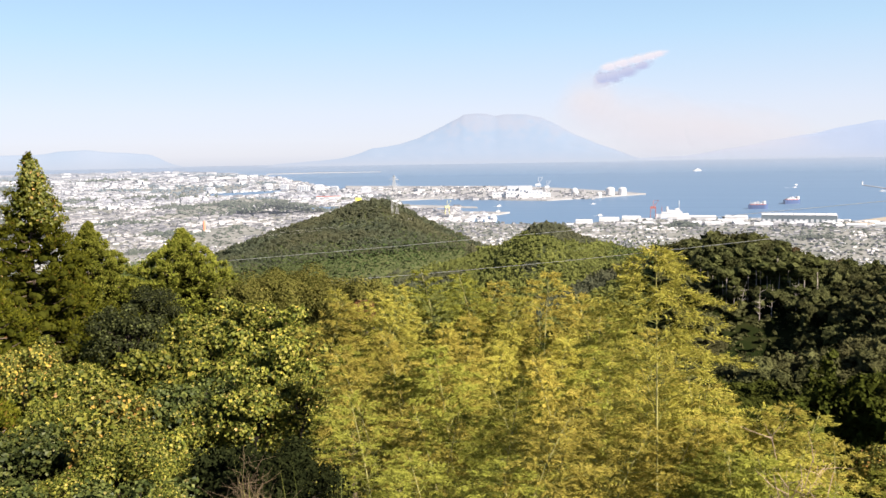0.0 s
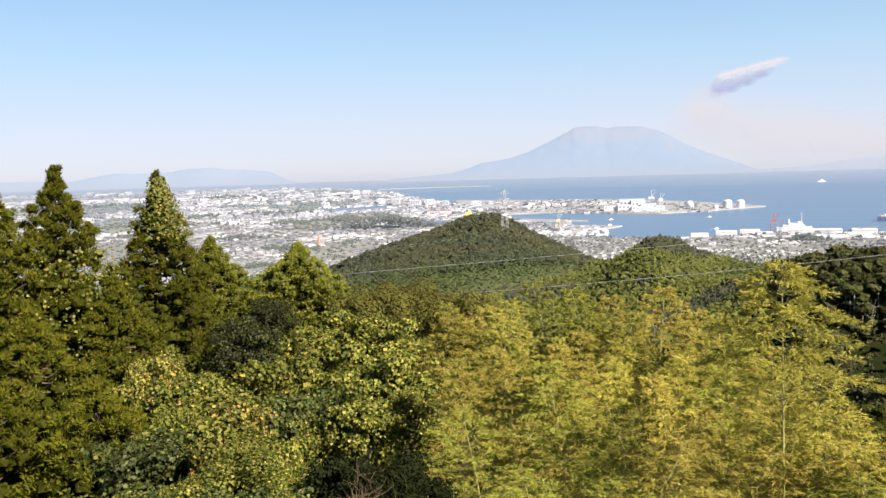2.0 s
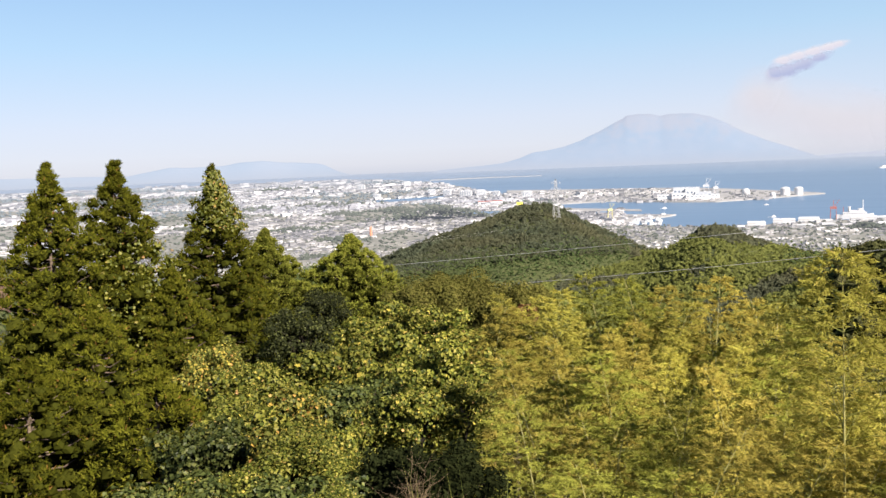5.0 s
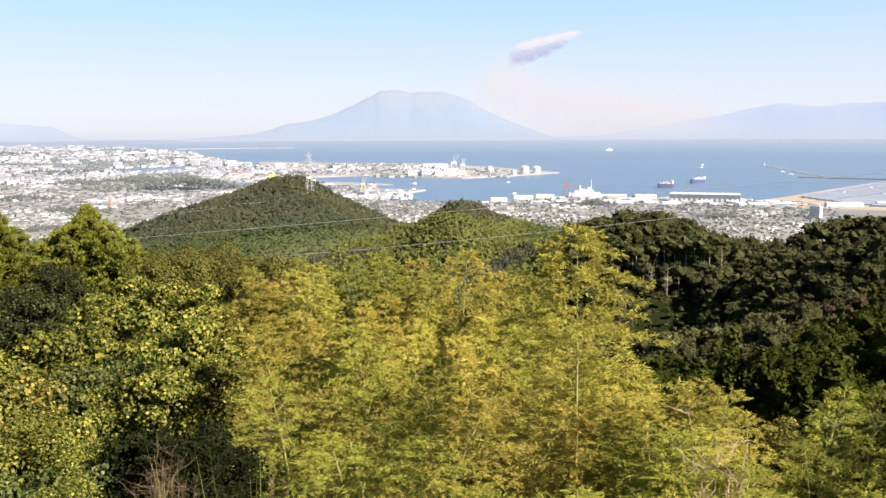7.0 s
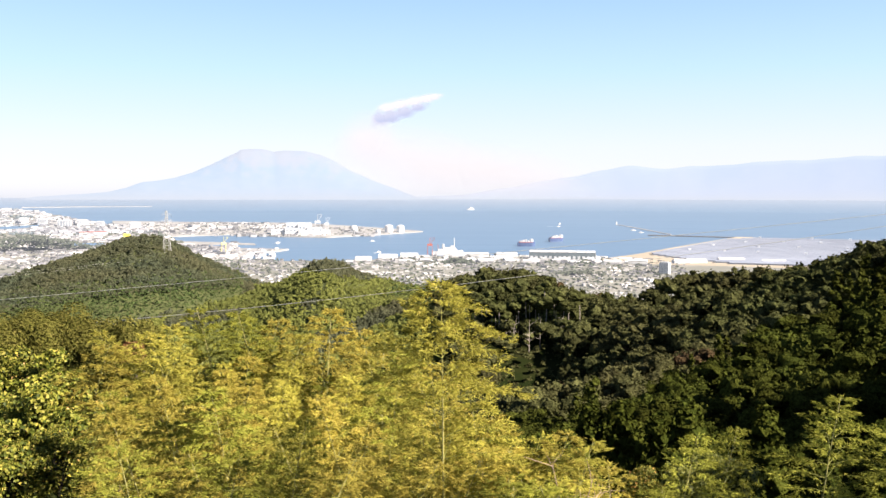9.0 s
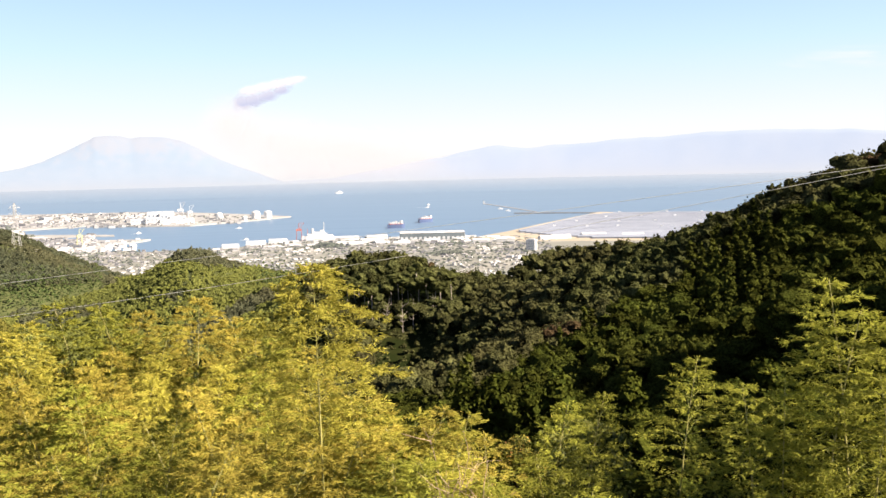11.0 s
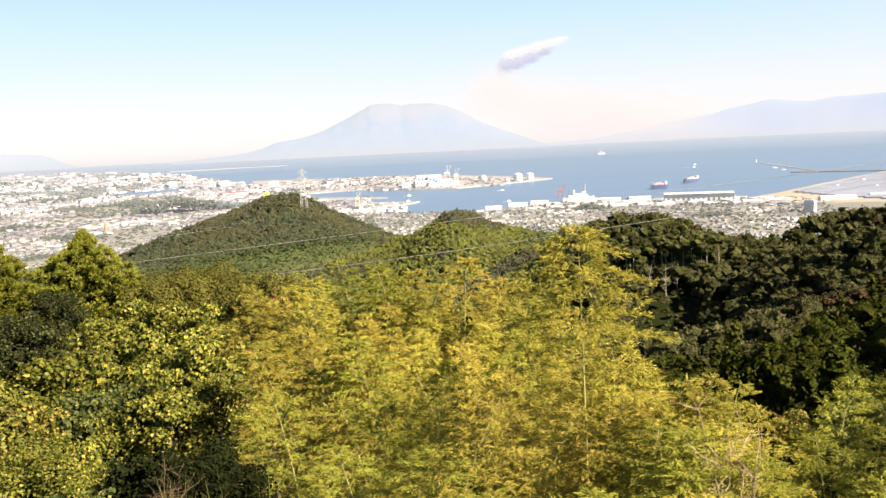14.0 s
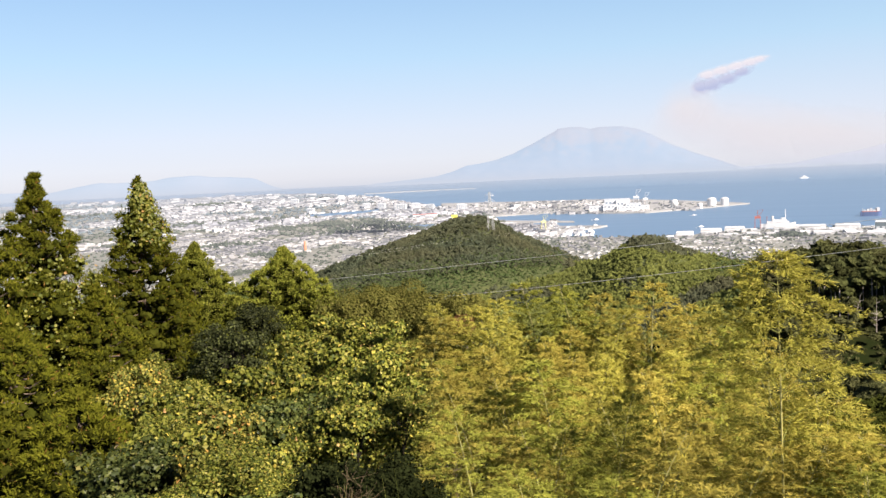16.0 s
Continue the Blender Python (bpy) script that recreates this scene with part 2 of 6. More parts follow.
# needle colour darkened for the shade inside the crowns
M_NEEDLEHEART = foliage("shaded_inner_needles", [(0.0, (0.020, 0.023, 0.003)), (1.0, (0.034, 0.036, 0.005))], 0.05, 0.0)
M_TANTWIG = surface("tan_twig", (0.30, 0.215, 0.15), (0.42, 0.31, 0.22), 5.0, 0.9, bump=0.3)
# bark darkened for the shade inside the shrubs
M_STEM = surface("shaded_vine_stem", (0.020, 0.016, 0.010), (0.045, 0.034, 0.022), 5.0, 0.95, bump=0.6)
M_BARK = surface("bark", (0.07, 0.05, 0.035), (0.17, 0.13, 0.09), 5.0, 0.95, bump=0.6)
M_PALEBARK = surface("bleached_bark", (0.22, 0.19, 0.16), (0.42, 0.37, 0.32), 5.0, 0.9, bump=0.4)
M_SOIL = surface("forest_floor", (0.012, 0.017, 0.005), (0.028, 0.028, 0.010), 0.12, 0.95, bump=0.6, fine=20, spec=0.0)
M_HILLFLOOR = surface("hill_undergrowth", (0.070, 0.082, 0.034), (0.100, 0.108, 0.042), 0.15, 0.95, bump=0.5, fine=15, spec=0.0)
M_TOWNGROUND = surface("town_ground", (0.15, 0.15, 0.12), (0.27, 0.255, 0.22), 0.02, 0.95, bump=0.0, fine=9)
M_WALL = surface("pale_house_wall", (0.24, 0.24, 0.24), (0.60, 0.59, 0.57), 0.008, 0.85, bump=0.0, spread=0.5)
M_ROOF = surface("roof", (0.10, 0.10, 0.105), (0.56, 0.545, 0.52), 0.008, 0.7, bump=0.0, spread=0.7)
M_WHITE = surface("white_paint", (0.50, 0.50, 0.49), (0.66, 0.66, 0.65), 0.06, 0.6, bump=0.05)
M_HUT = surface("fresh_white_paint", (0.78, 0.78, 0.77), (0.84, 0.84, 0.83), 0.3, 0.6, bump=0.02)
M_GREYPAINT = surface("grey_paint", (0.38, 0.40, 0.42), (0.52, 0.54, 0.55), 0.08, 0.6, bump=0.05)
M_TEAL = surface("dark_teal_cladding", (0.075, 0.10, 0.11), (0.11, 0.14, 0.15), 0.05, 0.6, bump=0.05)
M_NAVY = surface("blue_hull", (0.035, 0.065, 0.16), (0.06, 0.10, 0.21), 0.1, 0.5, bump=0.05)
M_RUST = surface("red_paint", (0.27, 0.065, 0.045), (0.40, 0.12, 0.08), 0.1, 0.6, bump=0.05)
M_ORANGE = surface("orange_brick", (0.48, 0.18, 0.09), (0.62, 0.28, 0.16), 0.3, 0.8, bump=0.05)
M_PALEYELLOW = surface("pale_yellow_paint", (0.50, 0.47, 0.20), (0.60, 0.56, 0.28), 0.3, 0.6, bump=0.05)
M_YELLOW = surface("yellow_paint", (0.75, 0.65, 0.03), (0.85, 0.78, 0.08), 0.3, 0.6, bump=0.05)
M_STEEL = surface("galvanised_steel", (0.38, 0.385, 0.38), (0.48, 0.485, 0.48), 0.4, 0.6, 0.1, bump=0.05)
M_CABLE = surface("weathered_aluminium_cable", (0.46, 0.455, 0.42), (0.54, 0.535, 0.49), 0.5, 0.6, 0.0, bump=0.0)
M_CONCRETE = surface("concrete", (0.24, 0.235, 0.22), (0.34, 0.33, 0.31), 0.03, 0.9, bump=0.1)
M_DARKSTONE = surface("dark_wet_stone", (0.10, 0.10, 0.095), (0.17, 0.165, 0.155), 0.05, 0.9, bump=0.2)
M_SAND = surface("bare_sandy_soil", (0.30, 0.255, 0.18), (0.40, 0.34, 0.25), 0.01, 0.95, bump=0.05)
M_CUT = surface("cut_reddish_soil", (0.115, 0.072, 0.055), (0.19, 0.15, 0.075), 0.05, 0.95, bump=0.3, spec=0.0)
M_PANEL = surface("solar_panels", (0.22, 0.245, 0.30), (0.26, 0.285, 0.34), 0.015, 0.65, bump=0.0, spread=0.08)
M_GLASS = surface("window_glass", (0.10, 0.13, 0.17), (0.18, 0.22, 0.27), 0.5, 0.15, bump=0.0, spec=0.6)
M_GRASS = surface("grass_field", (0.13, 0.16, 0.05), (0.30, 0.30, 0.14), 0.02, 0.95, bump=0.1)
M_FOAM = surface("white_foam", (0.80, 0.82, 0.84), (0.90, 0.91, 0.92), 0.2, 0.8, bump=0.1)
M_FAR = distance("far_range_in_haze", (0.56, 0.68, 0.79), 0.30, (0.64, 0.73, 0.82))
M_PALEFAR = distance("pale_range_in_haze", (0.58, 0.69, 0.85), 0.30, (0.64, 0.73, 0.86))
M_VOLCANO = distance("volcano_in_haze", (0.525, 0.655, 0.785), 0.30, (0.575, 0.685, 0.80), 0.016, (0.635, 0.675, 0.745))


def water():
    m = bpy.data.materials.new("sea_water")
    m.use_nodes = True
    nt = m.node_tree
    b = nt.nodes["Principled BSDF"]
    tc = nt.nodes.new("ShaderNodeTexCoord")
    mp = nt.nodes.new("ShaderNodeMapping")
    mp.inputs["Scale"].default_value = (0.0012, 0.0035, 1)
    n1, n2 = nt.nodes.new("ShaderNodeTexNoise"), nt.nodes.new("ShaderNodeTexNoise")
    n1.inputs["Scale"].default_value, n1.inputs["Detail"].default_value = 1.0, 5
    n2.inputs["Scale"].default_value, n2.inputs["Detail"].default_value = 0.12, 3
    nt.links.new(tc.outputs["Object"], mp.inputs[0])
    nt.links.new(mp.outputs[0], n1.inputs["Vector"])
    nt.links.new(tc.outputs["Object"], n2.inputs["Vector"])
    r = ramp_node(nt, [(0.3, (0.060, 0.122, 0.205)), (0.7, (0.082, 0.148, 0.235))])
    nt.links.new(n1.outputs[0], r.inputs[0])
    nt.links.new(r.outputs[0], b.inputs["Base Color"])
    b.inputs["Roughness"].default_value = 0.45
    b.inputs["Specular IOR Level"].default_value = 0.36
    bp = nt.nodes.new("ShaderNodeBump")
    bp.inputs["Strength"].default_value = 0.6
    nt.links.new(n2.outputs[0], bp.inputs["Height"])
    nt.links.new(bp.outputs[0], b.inputs["Normal"])
    return m


M_SEA = water()


def smoke(name, light, shade, density, lo, hi, scale, ragged=0.5):
    """Drifting ash: soft-edged and see-through, its light top and shaded underside painted as pale and grey-blue glow.
    """
    m = bpy.data.materials.new(name)
    m.use_nodes = True
    nt = m.node_tree
    nt.nodes.remove(nt.nodes["Principled BSDF"])
    out = nt.nodes["Material Output"]
    tc = nt.nodes.new("ShaderNodeTexCoord")
    nz = nt.nodes.new("ShaderNodeTexNoise")
    nz.inputs["Scale"].default_value, nz.inputs["Detail"].default_value = scale, 6
    nt.links.new(tc.outputs["Generated"], nz.inputs["Vector"])
    mp = nt.nodes.new("ShaderNodeMapping")
    mp.inputs["Location"].default_value, mp.inputs["Scale"].default_value = (-1, 0, -1), (2, 0, 2)
    edge = nt.nodes.new("ShaderNodeTexNoise")
    edge.inputs["Scale"].default_value, edge.inputs["Detail"].default_value = scale * 1.4, 5
    nt.links.new(tc.outputs["Generated"], edge.inputs["Vector"])
    off = nt.nodes.new("ShaderNodeVectorMath")
    off.operation = 'MULTIPLY_ADD'
    off.inputs[1].default_value = (ragged, ragged, ragged)
    nt.links.new(edge.outputs["Color"], off.inputs[0])
    nt.links.new(tc.outputs["Generated"], off.inputs[2])
    sh = nt.nodes.new("ShaderNodeVectorMath")
    sh.operation = 'SUBTRACT'
    sh.inputs[1].default_value = (ragged / 2, ragged / 2, ragged / 2)
    nt.links.new(off.outputs[0], sh.inputs[0])
    nt.links.new(sh.outputs[0], mp.inputs[0])
    ln = nt.nodes.new("ShaderNodeVectorMath")
    ln.operation = 'LENGTH'
    nt.links.new(mp.outputs[0], ln.inputs[0])
    fall = nt.nodes.new("ShaderNodeMapRange")
    fall.interpolation_type = 'SMOOTHSTEP'
    fall.inputs[1].default_value, fall.inputs[2].default_value = 1.0, 0.0
    nt.links.new(ln.outputs["Value"], fall.inputs[0])
    nm = nt.nodes.new("ShaderNodeMapRange")
    nm.interpolation_type = 'SMOOTHSTEP'
    nm.inputs[1].default_value, nm.inputs[2].default_value = lo, hi
    nt.links.new(nz.outputs[0], nm.inputs[0])
    mul = nt.nodes.new("ShaderNodeMath")
    mul.operation = 'MULTIPLY'
    nt.links.new(fall.outputs[0], mul.inputs[0])
    nt.links.new(nm.outputs[0], mul.inputs[1])
    dn = nt.nodes.new("ShaderNodeMath")
    dn.operation = 'MULTIPLY'
    dn.inputs[1].default_value = density
    dn.use_clamp = True
    nt.links.new(mul.outputs[0], dn.inputs[0])
    sp = nt.nodes.new("ShaderNodeSeparateXYZ")
    nt.links.new(tc.outputs["Generated"], sp.inputs[0])
    r = ramp_node(nt, [(0.36, shade), (0.62, light)])
    nt.links.new(sp.outputs[2], r.inputs[0])
    e, t = nt.nodes.new("ShaderNodeEmission"), nt.nodes.new("ShaderNodeBsdfTransparent")
    nt.links.new(r.outputs[0], e.inputs[0])
    e.inputs[1].default_value = 0.308
    mx = nt.nodes.new("ShaderNodeMixShader")
    nt.links.new(dn.outputs[0], mx.inputs[0])
    nt.links.new(t.outputs[0], mx.inputs[1])
    nt.links.new(e.outputs[0], mx.inputs[2])
    nt.links.new(mx.outputs[0], out.inputs[0])
    return m


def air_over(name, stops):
    """Thin haze over the plain and the water, painted on a glowing ring; stops: how dense it is from the ring's foot to
    its top.
    """
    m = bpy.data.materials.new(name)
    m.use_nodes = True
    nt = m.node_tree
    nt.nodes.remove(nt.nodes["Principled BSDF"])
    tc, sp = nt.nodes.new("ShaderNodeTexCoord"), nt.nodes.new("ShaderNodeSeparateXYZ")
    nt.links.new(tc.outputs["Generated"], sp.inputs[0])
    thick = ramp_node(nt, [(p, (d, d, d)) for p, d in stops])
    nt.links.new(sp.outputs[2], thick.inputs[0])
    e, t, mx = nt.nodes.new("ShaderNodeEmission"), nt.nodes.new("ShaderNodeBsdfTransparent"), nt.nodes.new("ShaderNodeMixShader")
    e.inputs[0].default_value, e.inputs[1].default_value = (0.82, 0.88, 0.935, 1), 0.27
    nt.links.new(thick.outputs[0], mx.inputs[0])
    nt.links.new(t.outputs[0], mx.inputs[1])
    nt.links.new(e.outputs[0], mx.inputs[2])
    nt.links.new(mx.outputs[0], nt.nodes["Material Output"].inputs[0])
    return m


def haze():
    """Haze and blue sky over the horizon, painted on a glowing ring, thinning upwards."""
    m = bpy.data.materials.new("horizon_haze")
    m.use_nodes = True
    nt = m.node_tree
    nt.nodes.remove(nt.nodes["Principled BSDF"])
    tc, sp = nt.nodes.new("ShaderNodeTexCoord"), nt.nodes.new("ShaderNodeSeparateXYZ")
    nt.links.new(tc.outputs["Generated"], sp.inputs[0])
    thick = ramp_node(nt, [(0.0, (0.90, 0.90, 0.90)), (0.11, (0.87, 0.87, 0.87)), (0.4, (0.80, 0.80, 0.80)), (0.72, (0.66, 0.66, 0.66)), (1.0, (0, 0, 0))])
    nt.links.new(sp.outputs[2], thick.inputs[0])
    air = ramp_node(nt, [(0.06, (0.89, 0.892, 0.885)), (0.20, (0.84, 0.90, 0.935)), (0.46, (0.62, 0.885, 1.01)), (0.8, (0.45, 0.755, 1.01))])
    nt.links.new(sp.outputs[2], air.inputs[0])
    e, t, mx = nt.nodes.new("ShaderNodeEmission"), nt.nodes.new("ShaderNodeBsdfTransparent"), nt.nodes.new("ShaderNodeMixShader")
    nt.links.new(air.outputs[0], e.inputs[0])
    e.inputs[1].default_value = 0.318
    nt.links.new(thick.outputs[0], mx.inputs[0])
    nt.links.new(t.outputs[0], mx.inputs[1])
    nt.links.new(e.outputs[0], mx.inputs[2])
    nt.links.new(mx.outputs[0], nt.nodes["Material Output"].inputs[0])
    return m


# ---- mesh helpers ----
def mesh_of(name, V, F, mats, slots=None, smooth=False):
    """A mesh from arrays: vertices (n,3), faces (m,k) of one size, material slots per face."""
    V, F = np.asarray(V, np.float32), np.asarray(F, np.int32)
    me = bpy.data.meshes.new(name)
    k = F.shape[1]
    me.vertices.add(len(V))
    me.vertices.foreach_set("co", V.ravel())
    me.loops.add(F.size)
    me.loops.foreach_set("vertex_index", F.ravel())
    me.polygons.add(len(F))
    me.polygons.foreach_set("loop_start", np.arange(0, F.size, k, dtype=np.int32))
    me.polygons.foreach_set("loop_total", np.full(len(F), k, np.int32))
    for m in mats if isinstance(mats, (list, tuple)) else [mats]:
        me.materials.append(m)
    if slots is not None:
        me.polygons.foreach_set("material_index", np.asarray(slots, np.int32))
    me.polygons.foreach_set("use_smooth", np.full(len(F), smooth))
    me.update(calc_edges=True)
    return me


def joined(pieces):
    """Join (V, F) pieces of one face size."""
    vs, fs, off = [], [], 0
    for V, F in pieces:
        vs.append(np.asarray(V, float))
        fs.append(np.asarray(F) + off)
        off += len(V)
    return np.concatenate(vs), np.concatenate(fs)


def part(name, VF, material, parent, label="", smooth=False):
    ob = new(name, VF if isinstance(VF, bpy.types.Mesh) else mesh_of(name, VF[0], VF[1], material, smooth=smooth))
    ob.parent = parent
    if label:
        ob["label"] = label
    if name in ("leaves", "crown", "branching", "bracing"):
        ob["kind"] = "stuff"
    return ob


def thing(name, place, label, category, group="", kind="", turn=0.0):
    ob = new(name)
    ob.matrix_world = pose(*place, 0, 0, turn)
    ob.empty_display_size = 0.3
    return tagged(ob, label, category, group, kind)


def unit(a):
    return a / np.maximum(np.linalg.norm(a, axis=-1, keepdims=True), 1e-9)


def tube(points, radii, sides=6):
    """A tapered tube along points, closed at its end by a narrow ring."""
    pts, rad = np.asarray(points, float), np.asarray(radii, float)
    d = unit(np.gradient(pts, axis=0))
    ref = np.where(np.abs(d[:, 2:3]) > 0.9, np.array([[1.0, 0, 0]]), np.array([[0, 0, 1.0]]))
    u = unit(np.cross(d, ref))
    w = np.cross(d, u)
    a = np.linspace(0, 2 * np.pi, sides, endpoint=False)
    V = (pts[:, None] + rad[:, None, None] * (np.cos(a)[None, :, None] * u[:, None] + np.sin(a)[None, :, None] * w[:, None])).reshape(-1, 3)
    i, j = np.meshgrid(np.arange(len(pts) - 1), np.arange(sides), indexing="ij")
    n = (j + 1) % sides
    F = np.stack([i * sides + j, i * sides + n, (i + 1) * sides + n, (i + 1) * sides + j], -1).reshape(-1, 4)
    return V, F


def box(cx, cy, z0, sx, sy, sz, turn=0.0):
    c, s = math.cos(radians(turn)), math.sin(radians(turn))
    V = []
    for z in (z0, z0 + sz):
        for x, y in ((-1, -1), (1, -1), (1, 1), (-1, 1)):
            px, py = x * sx / 2, y * sy / 2
            V.append((cx + c * px - s * py, cy + s * px + c * py, z))
    return np.array(V), np.array([(0, 3, 2, 1), (4, 5, 6, 7), (0, 1, 5, 4), (1, 2, 6, 5), (2, 3, 7, 6), (3, 0, 4, 7)])


def bar(a, b, w):
    return tube([a, b], [w, w], 4)


def lathe(profile, sides=24):
    """Turn a profile of (radius, height) round the z axis."""
    p = np.asarray(profile, float)
    a = np.linspace(0, 2 * np.pi, sides, endpoint=False)
    V = np.stack([p[:, 0, None] * np.cos(a), p[:, 0, None] * np.sin(a), np.repeat(p[:, 1, None], sides, 1)], -1).reshape(-1, 3)
    i, j = np.meshgrid(np.arange(len(p) - 1), np.arange(sides), indexing="ij")
    n = (j + 1) % sides
    return V, np.stack([i * sides + j, i * sides + n, (i + 1) * sides + n, (i + 1) * sides + j], -1).reshape(-1, 4)


def scatter(tv, tf, pos, along, normal, size):
    """Copies of a small leaf (tv, tf) at pos: its y axis along, its z axis about normal."""
    along = unit(along)
    side = unit(np.cross(along, normal))
    nrm = np.cross(side, along)
    size = np.broadcast_to(np.asarray(size, float), (len(pos),))
    V = pos[:, None] + size[:, None, None] * (tv[None, :, 0:1] * side[:, None] + tv[None, :, 1:2] * along[:, None] + tv[None, :, 2:3] * nrm[:, None])
    F = tf[None] + (np.arange(len(pos)) * len(tv))[:, None, None]
    return V.reshape(-1, 3), F.reshape(-1, tf.shape[1])


# leaf shapes: unit length along y
BLADE = (np.array([(0, 0, 0), (0.11, 0.4, 0.02), (0, 1, -0.10), (-0.11, 0.4, 0.02)]), np.array([(0, 1, 2, 3)]))
SPRIG = (np.array([(0.10, 0.12, 0), (0, 1, -0.12), (-0.10, 0.12, 0)]), np.array([(0, 1, 2)]))
BROAD = (np.array([(0, 0, -0.04), (0.44, 0.42, 0.10), (0, 1, -0.10), (-0.44, 0.42, 0.10)]), np.array([(0, 1, 2, 3)]))
KITE = (np.array([(0, 0, -0.03), (0.48, 0.42, 0.08), (0, 1, -0.10), (-0.48, 0.42, 0.08)]), np.array([(0, 1, 2, 3)]))
HEART = (np.array([(0, 0, -0.03), (0.40, 0.12, 0.06), (0.46, 0.55, 0.07), (0, 1, -0.12), (-0.46, 0.55, 0.07), (-0.40, 0.12, 0.06)]), np.array([(0, 1, 2, 3), (0, 3, 4, 5)]))
CARD = (np.array([(-0.35, 0, 0), (0.30, 0.1, 0.1), (0.42, 0.85, -0.05), (-0.25, 1.0, 0.05)]), np.array([(0, 1, 2, 3)]))


def rand_dirs(n, rng, up=0.0):
    d = rng.normal(size=(n, 3))
    d[:, 2] += up
    return unit(d)


# ---- the lie of the land ----
SEA = 130.0                      # metres from the eye down to the water near the shore


def far_r(el):
    """How far off the water is seen at el degrees; the far reaches are drawn together."""
    R = SEA / math.tan(radians(-el))
    if R <= 1500:
        return R
    k = 1.133e-3
    return 1500 + (-1 + math.sqrt(1 + 4 * k * (R - 1500))) / (2 * k)


def sea_z(r):
    r = np.asarray(r, float)
    R = r + 1.133e-3 * np.maximum(r - 1500, 0) ** 2
    return EYE_Z - SEA * r / np.maximum(R, 1.0)


def spot(az, r, z):
    a = radians(az)
    return (r * math.sin(a), r * math.cos(a), z)


def shore(az, el, up=0.0):
    r = far_r(el)
    return spot(az, r, float(sea_z(r)) + up)


def wobble(x, y, s, seed=0.0):
    """Smooth waves in place of noise, about -1 to 1."""
    x, y = x / s + seed, y / s - seed * 1.7
    return (np.sin(x * 1.3 + 0.7 * np.sin(y * 1.1)) + np.sin(y * 1.7 + 0.9 * np.sin(x * 0.8 + 2)) + 0.6 * np.sin(2.3 * x + 1.9 * y) + 0.5 * np.sin(3.1 * y - 2.7 * x + 1)) / 3.1


COAST_AZ = [-180, -60, -30, -17, -12, -7, -5, -3, 0, 4, 8, 13, 18.6, 24, 26, 60, 180]
COAST_EL = [-0.75, -0.75, -0.75, -0.78, -1.1, -2.1, -2.2, -2.95, -4.3, -4.5, -4.6, -4.25, -4.15, -4.3, -4.35, -4.4, -0.75]
COAST_R = [far_r(e) for e in COAST_EL]
BASE_R = [0, 1.8, 5, 9, 13, 20, 35, 60, 100, 170, 260, 420, 650, 900, 1250]
BASE_Z = [0, -0.3, -4.2, -7.2, -9.3, -11.5, -14.5, -22, -34, -50, -64, -88, -108, -120, -124]


def hill(x, y, az, d, top, left, right, near, away, turn=0.0):
    """An uneven hump: its spread to the left, right, near and far side."""
    a = radians(az)
    cx, cy = d * math.sin(a), d * math.cos(a)
    b = a + radians(turn)
    u = (x - cx) * math.cos(b) - (y - cy) * math.sin(b)
    v = (x - cx) * math.sin(b) + (y - cy) * math.cos(b)
    return top * np.exp(-0.5 * ((u / np.where(u < 0, left, right)) ** 2 + (v / np.where(v < 0, near, away)) ** 2))


def ground_z(x, y):
    x, y = np.asarray(x, float), np.asarray(y, float)
    r = np.hypot(x, y)
    az = np.degrees(np.arctan2(x, y))
    z = np.interp(r, BASE_R, BASE_Z)
    z = np.where(r > 1100, np.maximum(sea_z(r) + 3.0, -124.0), z)
    behind = np.clip((np.abs(az) - 75) / 40, 0, 1)
    z = z * (1 - behind) + behind * np.maximum(z * 0.25, -30 + 0 * r)      # the hill goes on behind
    hills = np.zeros_like(r)
    hills = hills + hill(x, y, -4.3, 678, 66.5, 116, 73, 166, 145)           # hill with the pylon
    hills = hills + hill(x, y, -4.6, 678, 8.0, 22, 20, 45, 40)              # its pointed top
    hills = hills + hill(x, y, 7.5, 475, 35.0, 29, 140, 94, 129)            # green ridge before it
    hills = hills + hill(x, y, 6.3, 482, 6.6, 15, 17, 60, 50)                # its hump
    hills = hills + hill(x, y, -45.0, 520, 80.0, 130, 75, 110, 130)         # wooded hill inland
    hills = hills + hill(x, y, 18.2, 308, 28.0, 38, 28, 52, 70)             # dark wooded ridge
    hills = hills + hill(x, y, 20.6, 205, -13.0, 16, 13, 20, 26)            # gully with the dead trees
    hills = hills + hill(x, y, 30.6, 320, 21.4, 19, 50, 18, 108)            # foot of the wooded mountain
    hills = hills + hill(x, y, 56.6, 268, 69.0, 80, 164, 85, 142)           # wooded mountain
    hills = hills + hill(x, y, 78.0, 120, 64.0, 13, 60, 45, 80)             # unseen steep spur, added to shade the valley slope
    fade = np.clip((r - 32) / 90, 0, 1)
    z = z + hills * fade * fade * (3 - 2 * fade)
    z = z + wobble(x, y, 38, 3.0) * np.interp(r, [30, 120, 900, 1100], [0, 2.5, 4.0, 0])
    coast = np.interp(az, COAST_AZ, COAST_R)
    z = np.where(r > coast, np.minimum(z, sea_z(r) - 6.0), z)
    return z


def gz(az, r):
    p = spot(az, r, 0)
    return float(ground_z(p[0], p[1]))


azs = np.radians(np.unique(np.concatenate([np.arange(-180, -46, 3.0), np.arange(-46, 66, 0.5), np.arange(66, 181, 3.0)])))
rs = np.concatenate([np.linspace(0.02, 8, 14), np.geomspace(8.8, 1150, 105), np.geomspace(1165, 4850, 55)])
